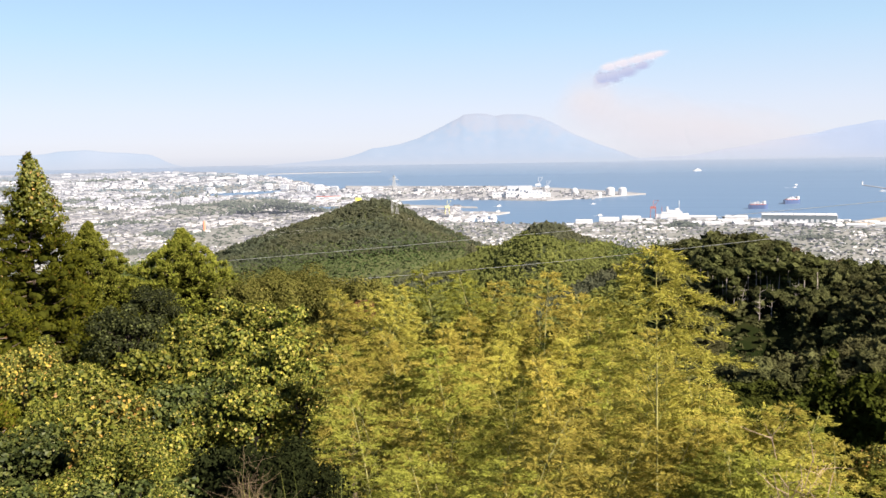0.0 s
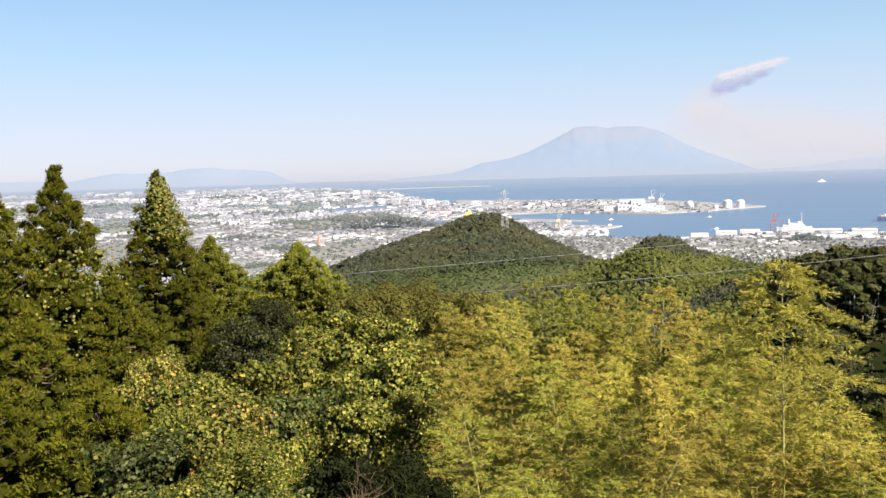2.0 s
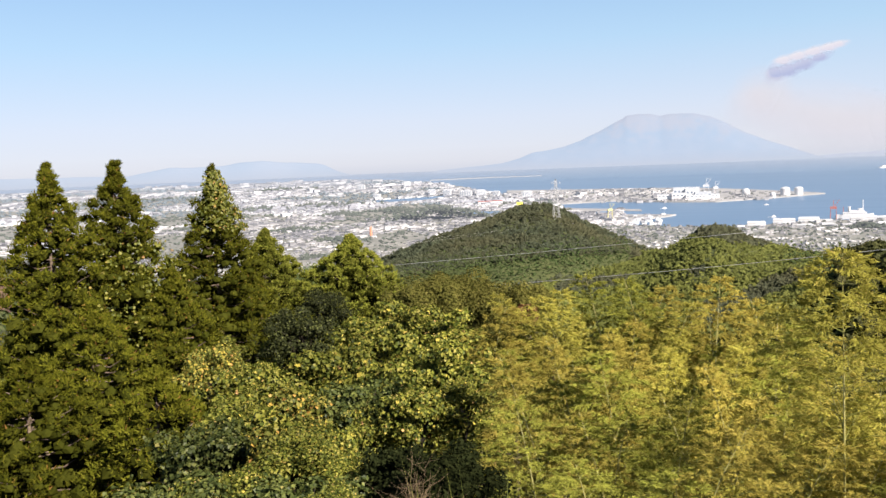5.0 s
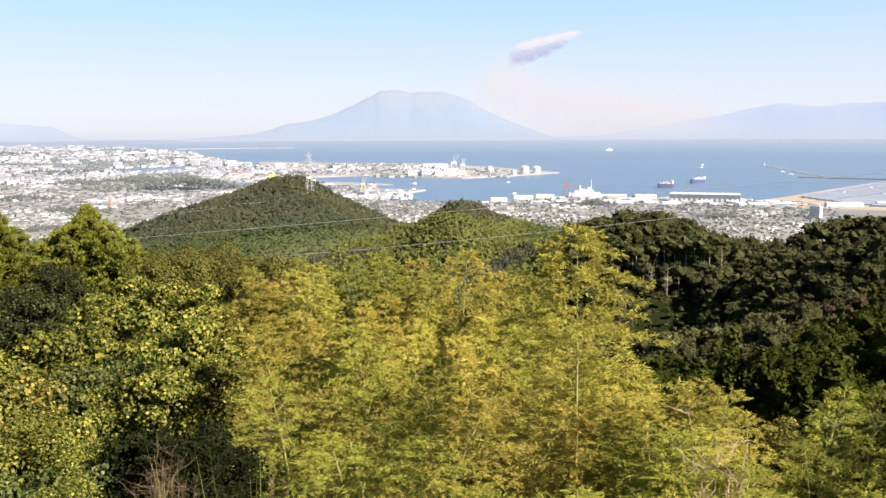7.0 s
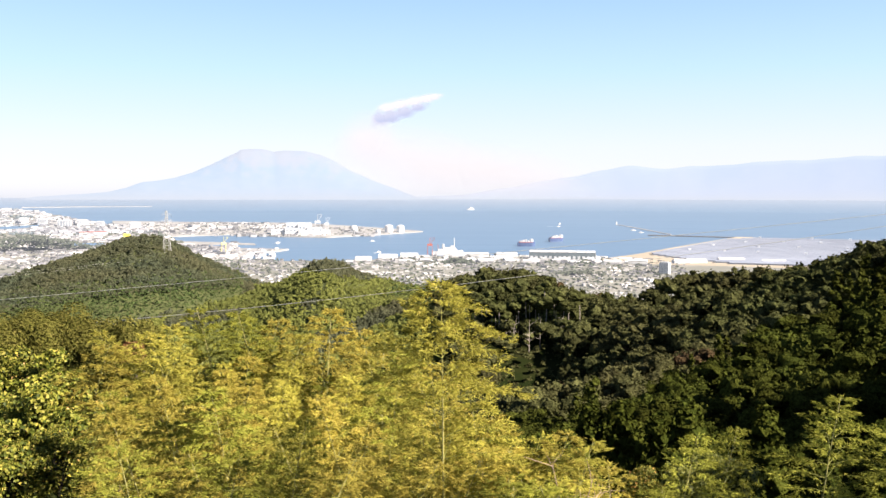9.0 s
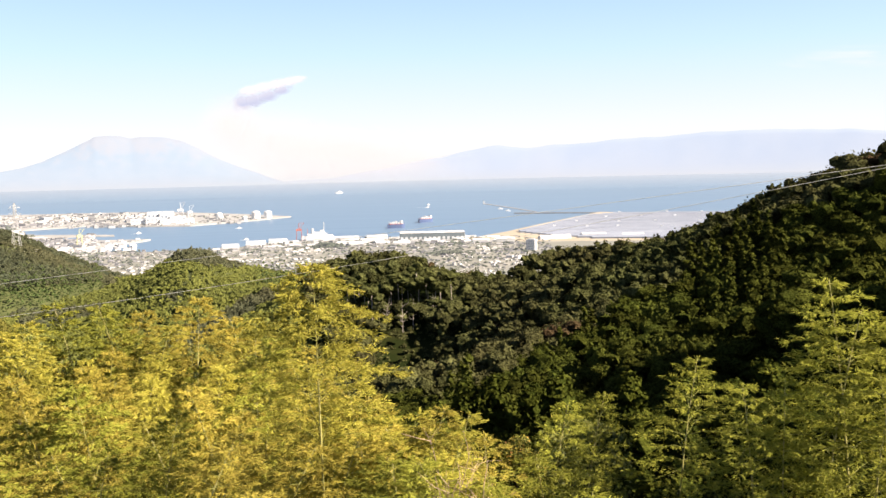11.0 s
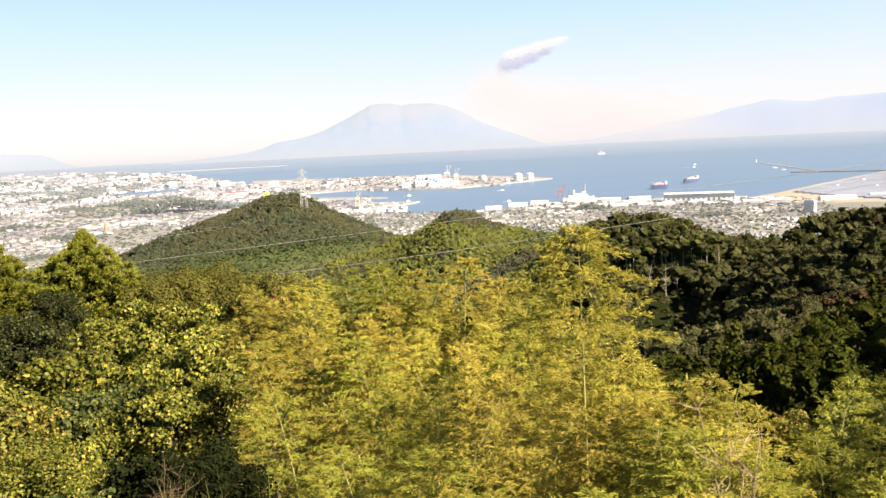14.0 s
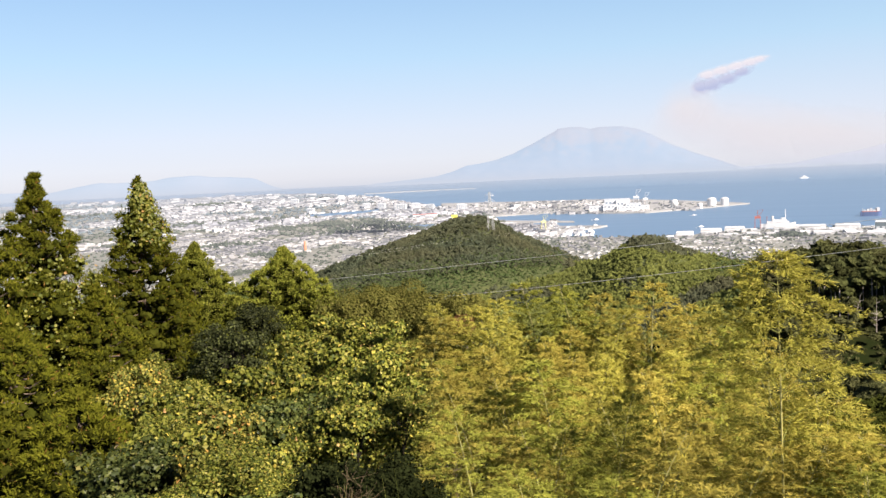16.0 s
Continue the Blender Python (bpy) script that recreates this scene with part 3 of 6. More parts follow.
aa, rr = np.meshgrid(azs, rs, indexing="ij")
gx, gy = rr * np.sin(aa), rr * np.cos(aa)
gzv = ground_z(gx, gy)
i, j = np.meshgrid(np.arange(len(azs) - 1), np.arange(len(rs) - 1), indexing="ij")
nr = len(rs)
GF = np.stack([i * nr + j, i * nr + j + 1, (i + 1) * nr + j + 1, (i + 1) * nr + j], -1).reshape(-1, 4)
mid_r = rr[:-1, :-1].reshape(-1)
ground = new("ground", mesh_of("ground", np.stack([gx, gy, gzv], -1).reshape(-1, 3), GF, [M_SOIL, M_TOWNGROUND, M_HILLFLOOR], np.where(mid_r > 960, 1, np.where(mid_r > 340, 2, 0)), smooth=True))
tagged(ground, "steep wooded ground falling away to a built-up plain", "ground", kind="structure")

wr = np.concatenate([np.geomspace(1000, 4870, 40)])
aa, rr = np.meshgrid(np.radians(np.arange(-180, 181, 2.5)), wr, indexing="ij")
i, j = np.meshgrid(np.arange(aa.shape[0] - 1), np.arange(len(wr) - 1), indexing="ij")
nr = len(wr)
WF = np.stack([i * nr + j, i * nr + j + 1, (i + 1) * nr + j + 1, (i + 1) * nr + j], -1).reshape(-1, 4)
sea = new("water", mesh_of("water", np.stack([rr * np.sin(aa), rr * np.cos(aa), sea_z(rr)], -1).reshape(-1, 3), WF, M_SEA, smooth=True))
tagged(sea, "calm blue bay reaching to the horizon", "sea", kind="structure")


def slab(name, outline, up, down, material, label, category, n=6):
    """Made land: an outline of (azimuth, dip) corners, filled in and raised out of the water."""
    pts = []
    for (a0, e0), (a1, e1) in zip(outline, outline[1:] + outline[:1]):
        for t in range(n):
            pts.append(shore(a0 + (a1 - a0) * t / n, e0 + (e1 - e0) * t / n))
    bm = bmesh.new()
    top = [bm.verts.new((x, y, z + up)) for x, y, z in pts]
    low = [bm.verts.new((x, y, z - down)) for x, y, z in pts]
    f = bm.faces.new(top)
    bmesh.ops.triangulate(bm, faces=[f])
    for a in range(len(pts)):
        b = (a + 1) % len(pts)
        bm.faces.new((low[a], low[b], top[b], top[a]))
    bmesh.ops.recalc_face_normals(bm, faces=bm.faces[:])
    me = bpy.data.meshes.new(name)
    bm.to_mesh(me)
    bm.free()
    me.materials.append(material)
    return tagged(new(name, me), label, category, kind="structure")


slab("harbour_spit", [(-6.5, -2.8), (-3.1, -2.89), (0.5, -2.80), (3.8, -2.96), (6.6, -3.03), (10, -2.86), (12.9, -2.66), (11.6, -2.55), (9, -2.36), (5, -2.1), (-2, -2.0), (-6.5, -1.9)], 3, 8, M_CONCRETE, "long low harbour spit of concrete quays", "quay")
slab("harbour_pier", [(-2.5, -3.72), (-0.3, -3.62), (1.0, -3.72), (4.2, -3.80), (3.6, -3.90), (2.3, -4.02), (1.2, -4.2), (1.0, -4.5), (-2.5, -4.5)], 3, 8, M_CONCRETE, "concrete harbour pier below the wooded hill", "quay")
slab("harbour_mole", [(-2.4, -3.2), (0, -3.3), (2.05, -3.40), (2.1, -3.46), (0, -3.40), (-2.4, -3.42)], 2, 8, M_CONCRETE, "narrow concrete mole before the pier", "quay")
slab("reclaimed_land", [(23.9, -4.75), (24.2, -4.5), (26.7, -4.10), (29.76, -3.47), (32.9, -2.87), (35.2, -2.93), (40, -2.91), (52, -2.95), (52, -4.7), (38, -4.8)], 4, 8, M_SAND, "reclaimed land with a sandy embankment", "land")
slab("breakwater", [(25.45, -2.10), (27.2, -2.39), (28.85, -2.70), (28.80, -2.715), (27.1, -2.41), (25.40, -2.115)], 1.2, 8, M_CONCRETE, "pale concrete breakwater running into the bay", "breakwater")
slab("breakwater", [(27.4, -2.765), (33, -2.835), (41, -2.885), (41, -2.91), (33, -2.86), (27.4, -2.79)], 2, 8, M_DARKSTONE, "dark stone breakwater off the reclaimed land", "breakwater")
slab("water", [(-15.1, -2.24), (-12.7, -2.19), (-10.6, -2.11), (-10.6, -2.20), (-12.7, -2.37), (-15.0, -2.35)], 3.6, 2, M_SEA, "long narrow harbour inlet in the town", "sea")
slab("water", [(-9.5, -3.26), (-7.0, -3.27), (-7.2, -3.41), (-9.0, -3.38)], 3.6, 2, M_SEA, "small blue inlet behind the wooded hill", "sea")
slab("sandbar", [(-11.5, -1.00), (-8.0, -0.97), (-4.2, -0.985), (-8.0, -0.995), (-11.5, -1.02)], 2, 8, M_CONCRETE, "narrow pale breakwater across the inner bay", "breakwater")


# ---- far ranges, all round ----
def range_of(name, stops, d, depth, material, label, rough=0.06, step=0.25, seed=1.0):
    """A mountain range in the distance: its crest from (azimuth, height in degrees), with gullied flanks."""
    az = np.arange(stops[0][0], stops[-1][0] + 0.01, step)
    el = np.interp(az, [s[0] for s in stops], [s[1] for s in stops])
    k = np.ones(3) / 3
    el = np.convolve(np.pad(el, 1, mode="edge"), k, mode="valid")
    el = el + rough * wobble(az * 10, az * 3, 9.0, seed) * np.clip((el + 0.6) / 0.8, 0, 1)
    v = np.linspace(-1, 1, 15)
    A, W = np.meshgrid(az, v, indexing="ij")
    crest = EYE_Z + d * np.tan(np.radians(el))
    foot = float(sea_z(4700)) - 4
    h = np.repeat((crest - foot)[:, None], len(v), 1) * (1 - np.abs(W) ** 1.15)
    h = h * (1 + 0.05 * wobble(A * 11, W * 26, 7.0, seed + 2) * np.abs(W) * (1 - np.abs(W)) * 4)
    r = d + W * depth
    V = np.stack([r * np.sin(np.radians(A)), r * np.cos(np.radians(A)), foot + h], -1).reshape(-1, 3)
    i, j = np.meshgrid(np.arange(len(az) - 1), np.arange(len(v) - 1), indexing="ij")
    n = len(v)
    F = np.stack([i * n + j, i * n + j + 1, (i + 1) * n + j + 1, (i + 1) * n + j], -1).reshape(-1, 4)
    return tagged(new(name, mesh_of(name, V, F, material, smooth=True)), label, "mountain", kind="structure")


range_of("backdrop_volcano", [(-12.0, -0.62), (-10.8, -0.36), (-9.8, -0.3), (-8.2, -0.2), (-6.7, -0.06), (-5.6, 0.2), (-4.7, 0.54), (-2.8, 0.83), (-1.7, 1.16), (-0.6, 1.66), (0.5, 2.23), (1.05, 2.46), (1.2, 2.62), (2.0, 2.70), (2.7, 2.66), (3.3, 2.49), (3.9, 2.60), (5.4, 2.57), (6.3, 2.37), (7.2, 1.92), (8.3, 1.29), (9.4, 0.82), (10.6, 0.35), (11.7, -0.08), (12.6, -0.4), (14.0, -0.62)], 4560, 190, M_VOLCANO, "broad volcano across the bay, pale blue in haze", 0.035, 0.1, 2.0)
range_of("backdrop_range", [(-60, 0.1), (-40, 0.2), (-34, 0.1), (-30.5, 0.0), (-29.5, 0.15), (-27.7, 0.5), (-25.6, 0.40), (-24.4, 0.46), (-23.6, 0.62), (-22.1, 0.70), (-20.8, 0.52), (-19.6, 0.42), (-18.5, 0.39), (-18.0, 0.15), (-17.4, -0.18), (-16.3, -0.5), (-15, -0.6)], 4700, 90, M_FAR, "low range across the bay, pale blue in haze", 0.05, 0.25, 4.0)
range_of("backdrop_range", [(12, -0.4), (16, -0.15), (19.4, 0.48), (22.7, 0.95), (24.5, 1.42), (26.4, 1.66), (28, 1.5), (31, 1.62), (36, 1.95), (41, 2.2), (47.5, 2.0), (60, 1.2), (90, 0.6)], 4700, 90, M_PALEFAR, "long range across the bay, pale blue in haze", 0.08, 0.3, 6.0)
ra = np.radians(np.arange(0, 361, 3.0))
RV = np.stack([np.stack([4840 * np.sin(ra), 4840 * np.cos(ra), np.full_like(ra, z)], -1) for z in (-70.0, 1500.0)]).reshape(-1, 3)
q = np.arange(len(ra) - 1)
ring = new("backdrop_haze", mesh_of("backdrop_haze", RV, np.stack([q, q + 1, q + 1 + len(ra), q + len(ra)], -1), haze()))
ring.visible_shadow = False
tagged(ring, "pale haze and sky blue painted along the horizon", "haze", kind="structure")


SV = np.stack([np.stack([3050 * np.sin(ra), 3050 * np.cos(ra), np.full_like(ra, z)], -1) for z in (-69.0, 60.0)]).reshape(-1, 3)
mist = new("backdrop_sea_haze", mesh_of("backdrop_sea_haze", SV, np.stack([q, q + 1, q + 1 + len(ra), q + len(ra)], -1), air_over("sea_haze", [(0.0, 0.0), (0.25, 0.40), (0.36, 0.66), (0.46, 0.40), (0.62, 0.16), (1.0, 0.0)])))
mist.visible_shadow = False
tagged(mist, "thin pale haze over the far water", "haze", kind="structure")

PV = np.stack([np.stack([985 * np.sin(ra), 985 * np.cos(ra), np.full_like(ra, z)], -1) for z in (-128.0, 62.0)]).reshape(-1, 3)
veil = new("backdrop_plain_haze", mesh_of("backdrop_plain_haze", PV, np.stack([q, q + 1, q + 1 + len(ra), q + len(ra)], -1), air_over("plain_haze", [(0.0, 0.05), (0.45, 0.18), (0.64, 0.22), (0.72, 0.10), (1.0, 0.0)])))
veil.visible_shadow = False
tagged(veil, "thin pale haze over the plain and the bay", "haze", kind="structure")


def cloud_sheet(name, az, el, wide, high, tilt, material, label, d=4450):
    a = radians(az)
    w, h = d * math.tan(radians(wide)) / 2, d * math.tan(radians(high)) / 2
    n = 12
    V, F = [], []
    for u in range(n + 1):
        for v in range(n + 1):
            x, z = (2 * u / n - 1), (2 * v / n - 1)
            V.append((x * w, 40 * (x * x + z * z), z * h))
    for u in range(n):
        for v in range(n):
            F.append((u * (n + 1) + v, (u + 1) * (n + 1) + v, (u + 1) * (n + 1) + v + 1, u * (n + 1) + v + 1))
    ob = new(name, mesh_of(name, V, F, material))
    p = spot(az, d, EYE_Z + d * math.tan(radians(el)))
    ob.matrix_world = Matrix.Translation(p) @ pose(0, 0, 0, 0, 0, -az) @ pose(0, 0, 0, 0, -tilt, 0)
    ob.visible_shadow = False
    return tagged(ob, label, "cloud", kind="structure")


M_ASHTOP = smoke("ash_cloud", (1.0, 0.965, 0.955), (0.93, 0.90, 0.93), 1.7, 0.22, 0.50, 2.0, 0.42)
M_ASHSHADE = smoke("ash_shade", (0.68, 0.72, 0.86), (0.58, 0.64, 0.83), 2.0, 0.22, 0.52, 1.9, 0.42)
for az, el, wide, high, tilt in ((10.6, 5.45, 1.9, 0.8, 8), (11.4, 5.65, 2.1, 0.8, 12), (12.3, 5.85, 2.1, 0.78, 13), (13.1, 6.02, 2.0, 0.72, 12), (13.6, 6.14, 1.5, 0.55, 10)):
    cloud_sheet("backdrop_ash_cloud", az, el, wide, high, tilt, M_ASHTOP, "white top of the drifting ash cloud", 4445)
for az, el, wide, high, tilt in ((10.1, 4.72, 1.6, 1.35, 20), (10.8, 4.85, 2.1, 1.2, 16), (11.7, 5.12, 2.2, 1.0, 16), (12.6, 5.45, 1.8, 0.7, 16)):
    cloud_sheet("backdrop_ash_cloud", az, el, wide, high, tilt, M_ASHSHADE, "grey-blue underside of the drifting ash cloud", 4440)
M_ASHFALL = smoke("ash_haze", (0.93, 0.89, 0.865), (0.89, 0.875, 0.875), 0.85, 0.05, 0.5, 1.2, 0.35)
cloud_sheet("backdrop_ash_haze", 9.3, 3.1, 5.0, 5.0, 0, M_ASHFALL, "faint ash drifting up from the volcano's crater", 4430)
cloud_sheet("backdrop_ash_haze", 13.0, 1.5, 14.0, 6.0, -14, M_ASHFALL, "faint falling ash haze beside the volcano", 4420)
cloud_sheet("backdrop_ash_haze", 18.0, 1.0, 13.0, 4.6, -8, M_ASHFALL, "faint falling ash haze over the bay", 4415)
cloud_sheet("backdrop_wisp", 48.0, 6.2, 10.0, 1.6, -3, smoke("wisp", (0.98, 0.96, 0.95), (0.93, 0.92, 0.94), 0.6, 0.3, 0.7, 2.0), "thin pale wisp of cloud", 4430)


# ---- woods on the hills ----
def ico(level):
    bm = bmesh.new()
    bmesh.ops.create_icosphere(bm, subdivisions=level, radius=1.0)
    V = np.array([v.co[:] for v in bm.verts])
    F = np.array([[v.index for v in f.verts] for f in bm.faces])
    bm.free()
    return V, F


ICO0 = ico(1)
ICO1, ICO2 = ico(2), ico(3)


def crown_parts(rng, wide, high, boughs, cone=False):
    """Centres and radii of the boughs of a round or a pointed crown."""
    if cone:
        t = (np.arange(boughs) + 0.5) / boughs
        a = np.arange(boughs) * 2.4 + rng.uniform(-0.6, 0.6, boughs)
        rad = wide * (0.05 + 0.75 * t) * rng.uniform(0.65, 1.05, boughs)
        c = np.stack([rad * np.cos(a), rad * np.sin(a), high * (1 - 1.9 * t)], -1)
        br = wide * (0.27 + 0.34 * t) * rng.uniform(0.8, 1.15, boughs)
    else:
        d = rand_dirs(boughs, rng, 0.45)
        c = d * np.array([wide, wide, high]) * rng.uniform(0.40, 0.80, (boughs, 1))
        c[0] = 0
        br = rng.uniform(0.26, 0.50, boughs) * wide
        br[0] = 0.6 * wide
    return c, br


def crown(rng, wide, high, boughs, cards, size, shape, cone=False):
    """A crown: uneven leafy boughs and leaf sprays standing out from them. Three-cornered faces."""
    c, br = crown_parts(rng, wide, high, boughs, cone)
    n = len(shape[0])
    mass = joined([(shape[0] * rng.uniform(0.50, 1.20, (n, 1)) * br[q] * np.array([1.1, 1.1, 0.8]) + c[q], shape[1]) for q in range(boughs)])
    if not cards:
        return mass
    k = rng.integers(0, boughs, cards)
    d = rand_dirs(cards, rng, 0.45)
    pos = c[k] + d * br[k, None] * rng.uniform(0.85, 1.10, (cards, 1))
    along = unit(np.cross(d, rng.normal(size=(cards, 3)))) + d * 0.5
    V, F = scatter(*CARD, pos - along * size * 0.4, along, d + rng.normal(scale=0.3, size=(cards, 3)), rng.uniform(0.65, 1.3, cards) * size)
    return joined([mass, (V, np.concatenate([F[:, [0, 1, 2]], F[:, [0, 2, 3]]]))])


def planted(name, protos, pos, scales, material, label, kind="stuff", category="woods", smooth=True):
    """Many crowns as one mesh: each a turned and sized copy of one of the shapes."""
    rng = np.random.default_rng(len(pos) + 11)
    pick = rng.integers(0, len(protos), len(pos))
    turn = rng.uniform(0, 2 * np.pi, len(pos))
    vs, fs, shade, off = [], [], [], 0
    for p, (V, F) in enumerate(protos):
        m = pick == p
        n = int(m.sum())
        if not n:
            continue
        c, s = np.cos(turn[m])[:, None], np.sin(turn[m])[:, None]
        sx, sz = scales[m][:, None], (scales[m] * rng.uniform(0.75, 1.25, n))[:, None]
        X = (V[None, :, 0] * c - V[None, :, 1] * s) * sx + pos[m][:, 0:1]
        Y = (V[None, :, 0] * s + V[None, :, 1] * c) * sx + pos[m][:, 1:2]
        Z = V[None, :, 2] * sz + pos[m][:, 2:3]
        vs.append(np.stack([X, Y, Z], -1).reshape(-1, 3))
        fs.append((F[None] + (np.arange(n) * len(V))[:, None, None]).reshape(-1, F.shape[1]) + off)
        off += n * len(V)
        shade.append(np.repeat(rng.uniform(0, 1, n), len(V)))
    me = mesh_of(name, np.concatenate(vs), np.concatenate(fs), material, smooth=smooth)
    me.attributes.new("tree_shade", 'FLOAT', 'POINT').data.foreach_set("value", np.concatenate(shade).astype(np.float32))
    return tagged(new(name, me), label, category, kind=kind)


rng = np.random.default_rng(3)


def sites(az0, az1, r0, r1, space, screen=None):
    """Places for trees: rows of growing radius, jittered, thinner where the slopes turn away."""
    out = []
    r = r0
    while r < r1:
        s = space(r)
        step = math.degrees(s / r)
        a = np.arange(az0, az1, step)
        a = a + rng.uniform(-0.45, 0.45, len(a)) * step
        q = r + rng.uniform(-0.45, 0.45, len(a)) * s
        out.append(np.stack([a, q], -1))
        r += s * 0.9
    p = np.concatenate(out)
    x, y = p[:, 1] * np.sin(np.radians(p[:, 0])), p[:, 1] * np.cos(np.radians(p[:, 0]))
    z = ground_z(x, y)
    lie = (z + 6 - EYE_Z) / p[:, 1]
    crest = np.full(len(x), -9.0)
    for f in np.linspace(0.1, 0.96, 26):                    # backs of the hills are planted thinly
        crest = np.maximum(crest, (ground_z(x * f, y * f) + 3 - EYE_Z) / (p[:, 1] * f))
    if screen:                                              # and so is what the near grove stands before
        crest = np.maximum(crest, np.tan(np.radians(np.interp(p[:, 0], *screen))))
    ok = (lie > crest - np.where(p[:, 0] > 36, 0.02, 0.006))
    return p[ok, 0], p[ok, 1], np.stack([x, y, z], -1)[ok]


TENT = (np.array([(1, 0, -0.35), (0, 1, -0.35), (-1, 0, -0.35), (0, -1, -0.35), (0, 0, 0.95)]), np.array([(0, 1, 4), (1, 2, 4), (2, 3, 4), (3, 0, 4)]))
OCTA = (np.array([(1, 0, 0), (0, 1, 0), (-1, 0, 0), (0, -1, 0), (0, 0, 1), (0, 0, -1.0)]), np.array([(0, 1, 4), (1, 2, 4), (2, 3, 4), (3, 0, 4), (1, 0, 5), (2, 1, 5), (3, 2, 5), (0, 3, 5)]))
close_round = [crown(rng, 1.0, 0.9, 20, 1500, 0.085, ICO0) for _ in range(4)]
close_cone = [crown(rng, 0.75, 1.6, 22, 1500, 0.085, ICO0, cone=True) for _ in range(3)]
near_round = [crown(rng, 1.0, 0.80, 9, 200, 0.125, ICO0) for _ in range(7)]
mid_round = [crown(rng, 1.0, 0.66, 6, 64, 0.16, ICO0) for _ in range(7)]
near_cone = [crown(rng, 0.62, 1.6, 12, 160, 0.12, ICO0, cone=True) for _ in range(3)]
far_round = [crown(rng, 1.1, 0.75, 5, 0, 0.3, TENT) for _ in range(12)]
far_cone = [crown(rng, 0.75, 2.3, 4, 0, 0.25, TENT, cone=True) for _ in range(6)]

# the near wooded slopes
az, r, p = sites(14, 76, 46, 440, lambda r: 3.1 + r * 0.0060)
size = (2.1 + r * 0.0042) * rng.uniform(0.55, 1.35, len(r)) * np.where(az > 43, 1.15, 1.0)
patch = wobble(p[:, 0], p[:, 1], 22, 5)
reach = 116 + 5.5 * np.clip(az - 25, 0, 16)                 # the dark plantation climbs to the right
cone = (patch > 0.2) & (r < reach) & (az > 23) & (az < 44)
grey = ~cone & ((r > reach) | ((patch < -0.35) & (az < 26)))
dark = ~cone & ~grey
clear = (np.hypot((az - 20.4) / 1.9, (r - 224) / 13) < 1)
single = (r < 84) & (az > 19) & (az < 53)
red = grey & (r > 130) & (wobble(p[:, 0], p[:, 1], 9, 1) > 0.5) & (rng.uniform(size=len(r)) < 0.16)
base = p.copy()
lift = np.stack([0 * r, 0 * r, np.where(r < 90, size * 1.25, size * 0.85 + np.clip((r - 130) / 90, 0, 1) * np.interp(az, [14, 33, 37], [1.2, 1.0, -0.2]))], -1)
p = p + lift
size = np.where(clear, size * 0.4, size)
ok = ~single
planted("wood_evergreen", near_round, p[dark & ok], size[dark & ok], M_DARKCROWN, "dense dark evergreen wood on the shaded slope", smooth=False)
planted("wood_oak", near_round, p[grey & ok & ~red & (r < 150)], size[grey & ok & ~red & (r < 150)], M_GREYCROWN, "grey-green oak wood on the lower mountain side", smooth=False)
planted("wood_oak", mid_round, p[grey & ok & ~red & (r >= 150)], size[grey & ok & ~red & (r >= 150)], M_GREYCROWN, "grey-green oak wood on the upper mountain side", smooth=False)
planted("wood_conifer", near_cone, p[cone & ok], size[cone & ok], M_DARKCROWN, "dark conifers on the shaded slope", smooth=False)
planted("wood_autumn", near_round, p[red & ok], size[red & ok], M_RUSSET, "russet autumn crowns among the oaks", smooth=False)

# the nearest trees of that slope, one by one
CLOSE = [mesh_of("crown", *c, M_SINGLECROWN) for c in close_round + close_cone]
TRUNK = mesh_of("trunk", *tube([(0, 0, -1.7), (0.03, 0.02, -0.6), (0, 0, 0.3)], [0.13, 0.09, 0.03], 7), M_BARK)
for q in np.flatnonzero(single):
    pointed = bool(cone[q])
    ob = thing("conifer" if pointed else "evergreen_tree", tuple(base[q]), "dark pointed conifer on the shaded slope" if pointed else "dark round-crowned evergreen on the shaded slope", "tree", "trees of the near slope", turn=rng.uniform(0, 360))
    for name, me in (("trunk", TRUNK), ("crown", CLOSE[int(rng.integers(4, 7) if pointed else rng.integers(0, 4))])):
        o = part(name, me, None, ob)
        o.matrix_local = Matrix.Translation((0, 0, float(lift[q, 2]))) @ Matrix.Diagonal((*([float(size[q])] * 3), 1))

# scrub in the gully
n = 700
a, d = rng.uniform(15.5, 23.5, n), 125 + 120 * rng.uniform(size=n)
q = np.stack([d * np.sin(np.radians(a)), d * np.cos(np.radians(a)), 0 * d], -1)
q[:, 2] = ground_z(q[:, 0], q[:, 1]) + 0.1
planted("wood_scrub", far_round, q, rng.uniform(0.5, 1.3, n), M_GREYCROWN, "low dark scrub in the shaded gully", smooth=False)

# tall trees at the gully's edge, their pale trunks bare
EDGE = [mesh_of("crown", *c, M_EDGECROWN, smooth=False) for c in near_round[:4]]
POLE = mesh_of("trunk", *tube([(0, 0, -0.05), (0.012, 0.01, 0.4), (0, 0, 0.8), (0.004, 0, 1)], [0.016, 0.013, 0.009, 0.004], 6), M_PALEBARK)
for q in range(22):
    a, d, h = 16.2 + 7.0 * (q + rng.uniform(0, 0.9)) / 22, rng.uniform(243, 256), rng.uniform(8, 12)
    ob = thing("tall_tree", spot(a, d, gz(a, d) - 0.2), "tall tree with a bare pale trunk at the gully's edge", "tree", "trees at the gully", turn=rng.uniform(0, 360))
    part("trunk", POLE, None, ob).scale = (h, h, h)
    o = part("crown", EDGE[q % 4], None, ob)
    o.matrix_local = Matrix.Translation((0, 0, h * 0.88)) @ Matrix.Diagonal((h * 0.30, h * 0.30, h * 0.22, 1))


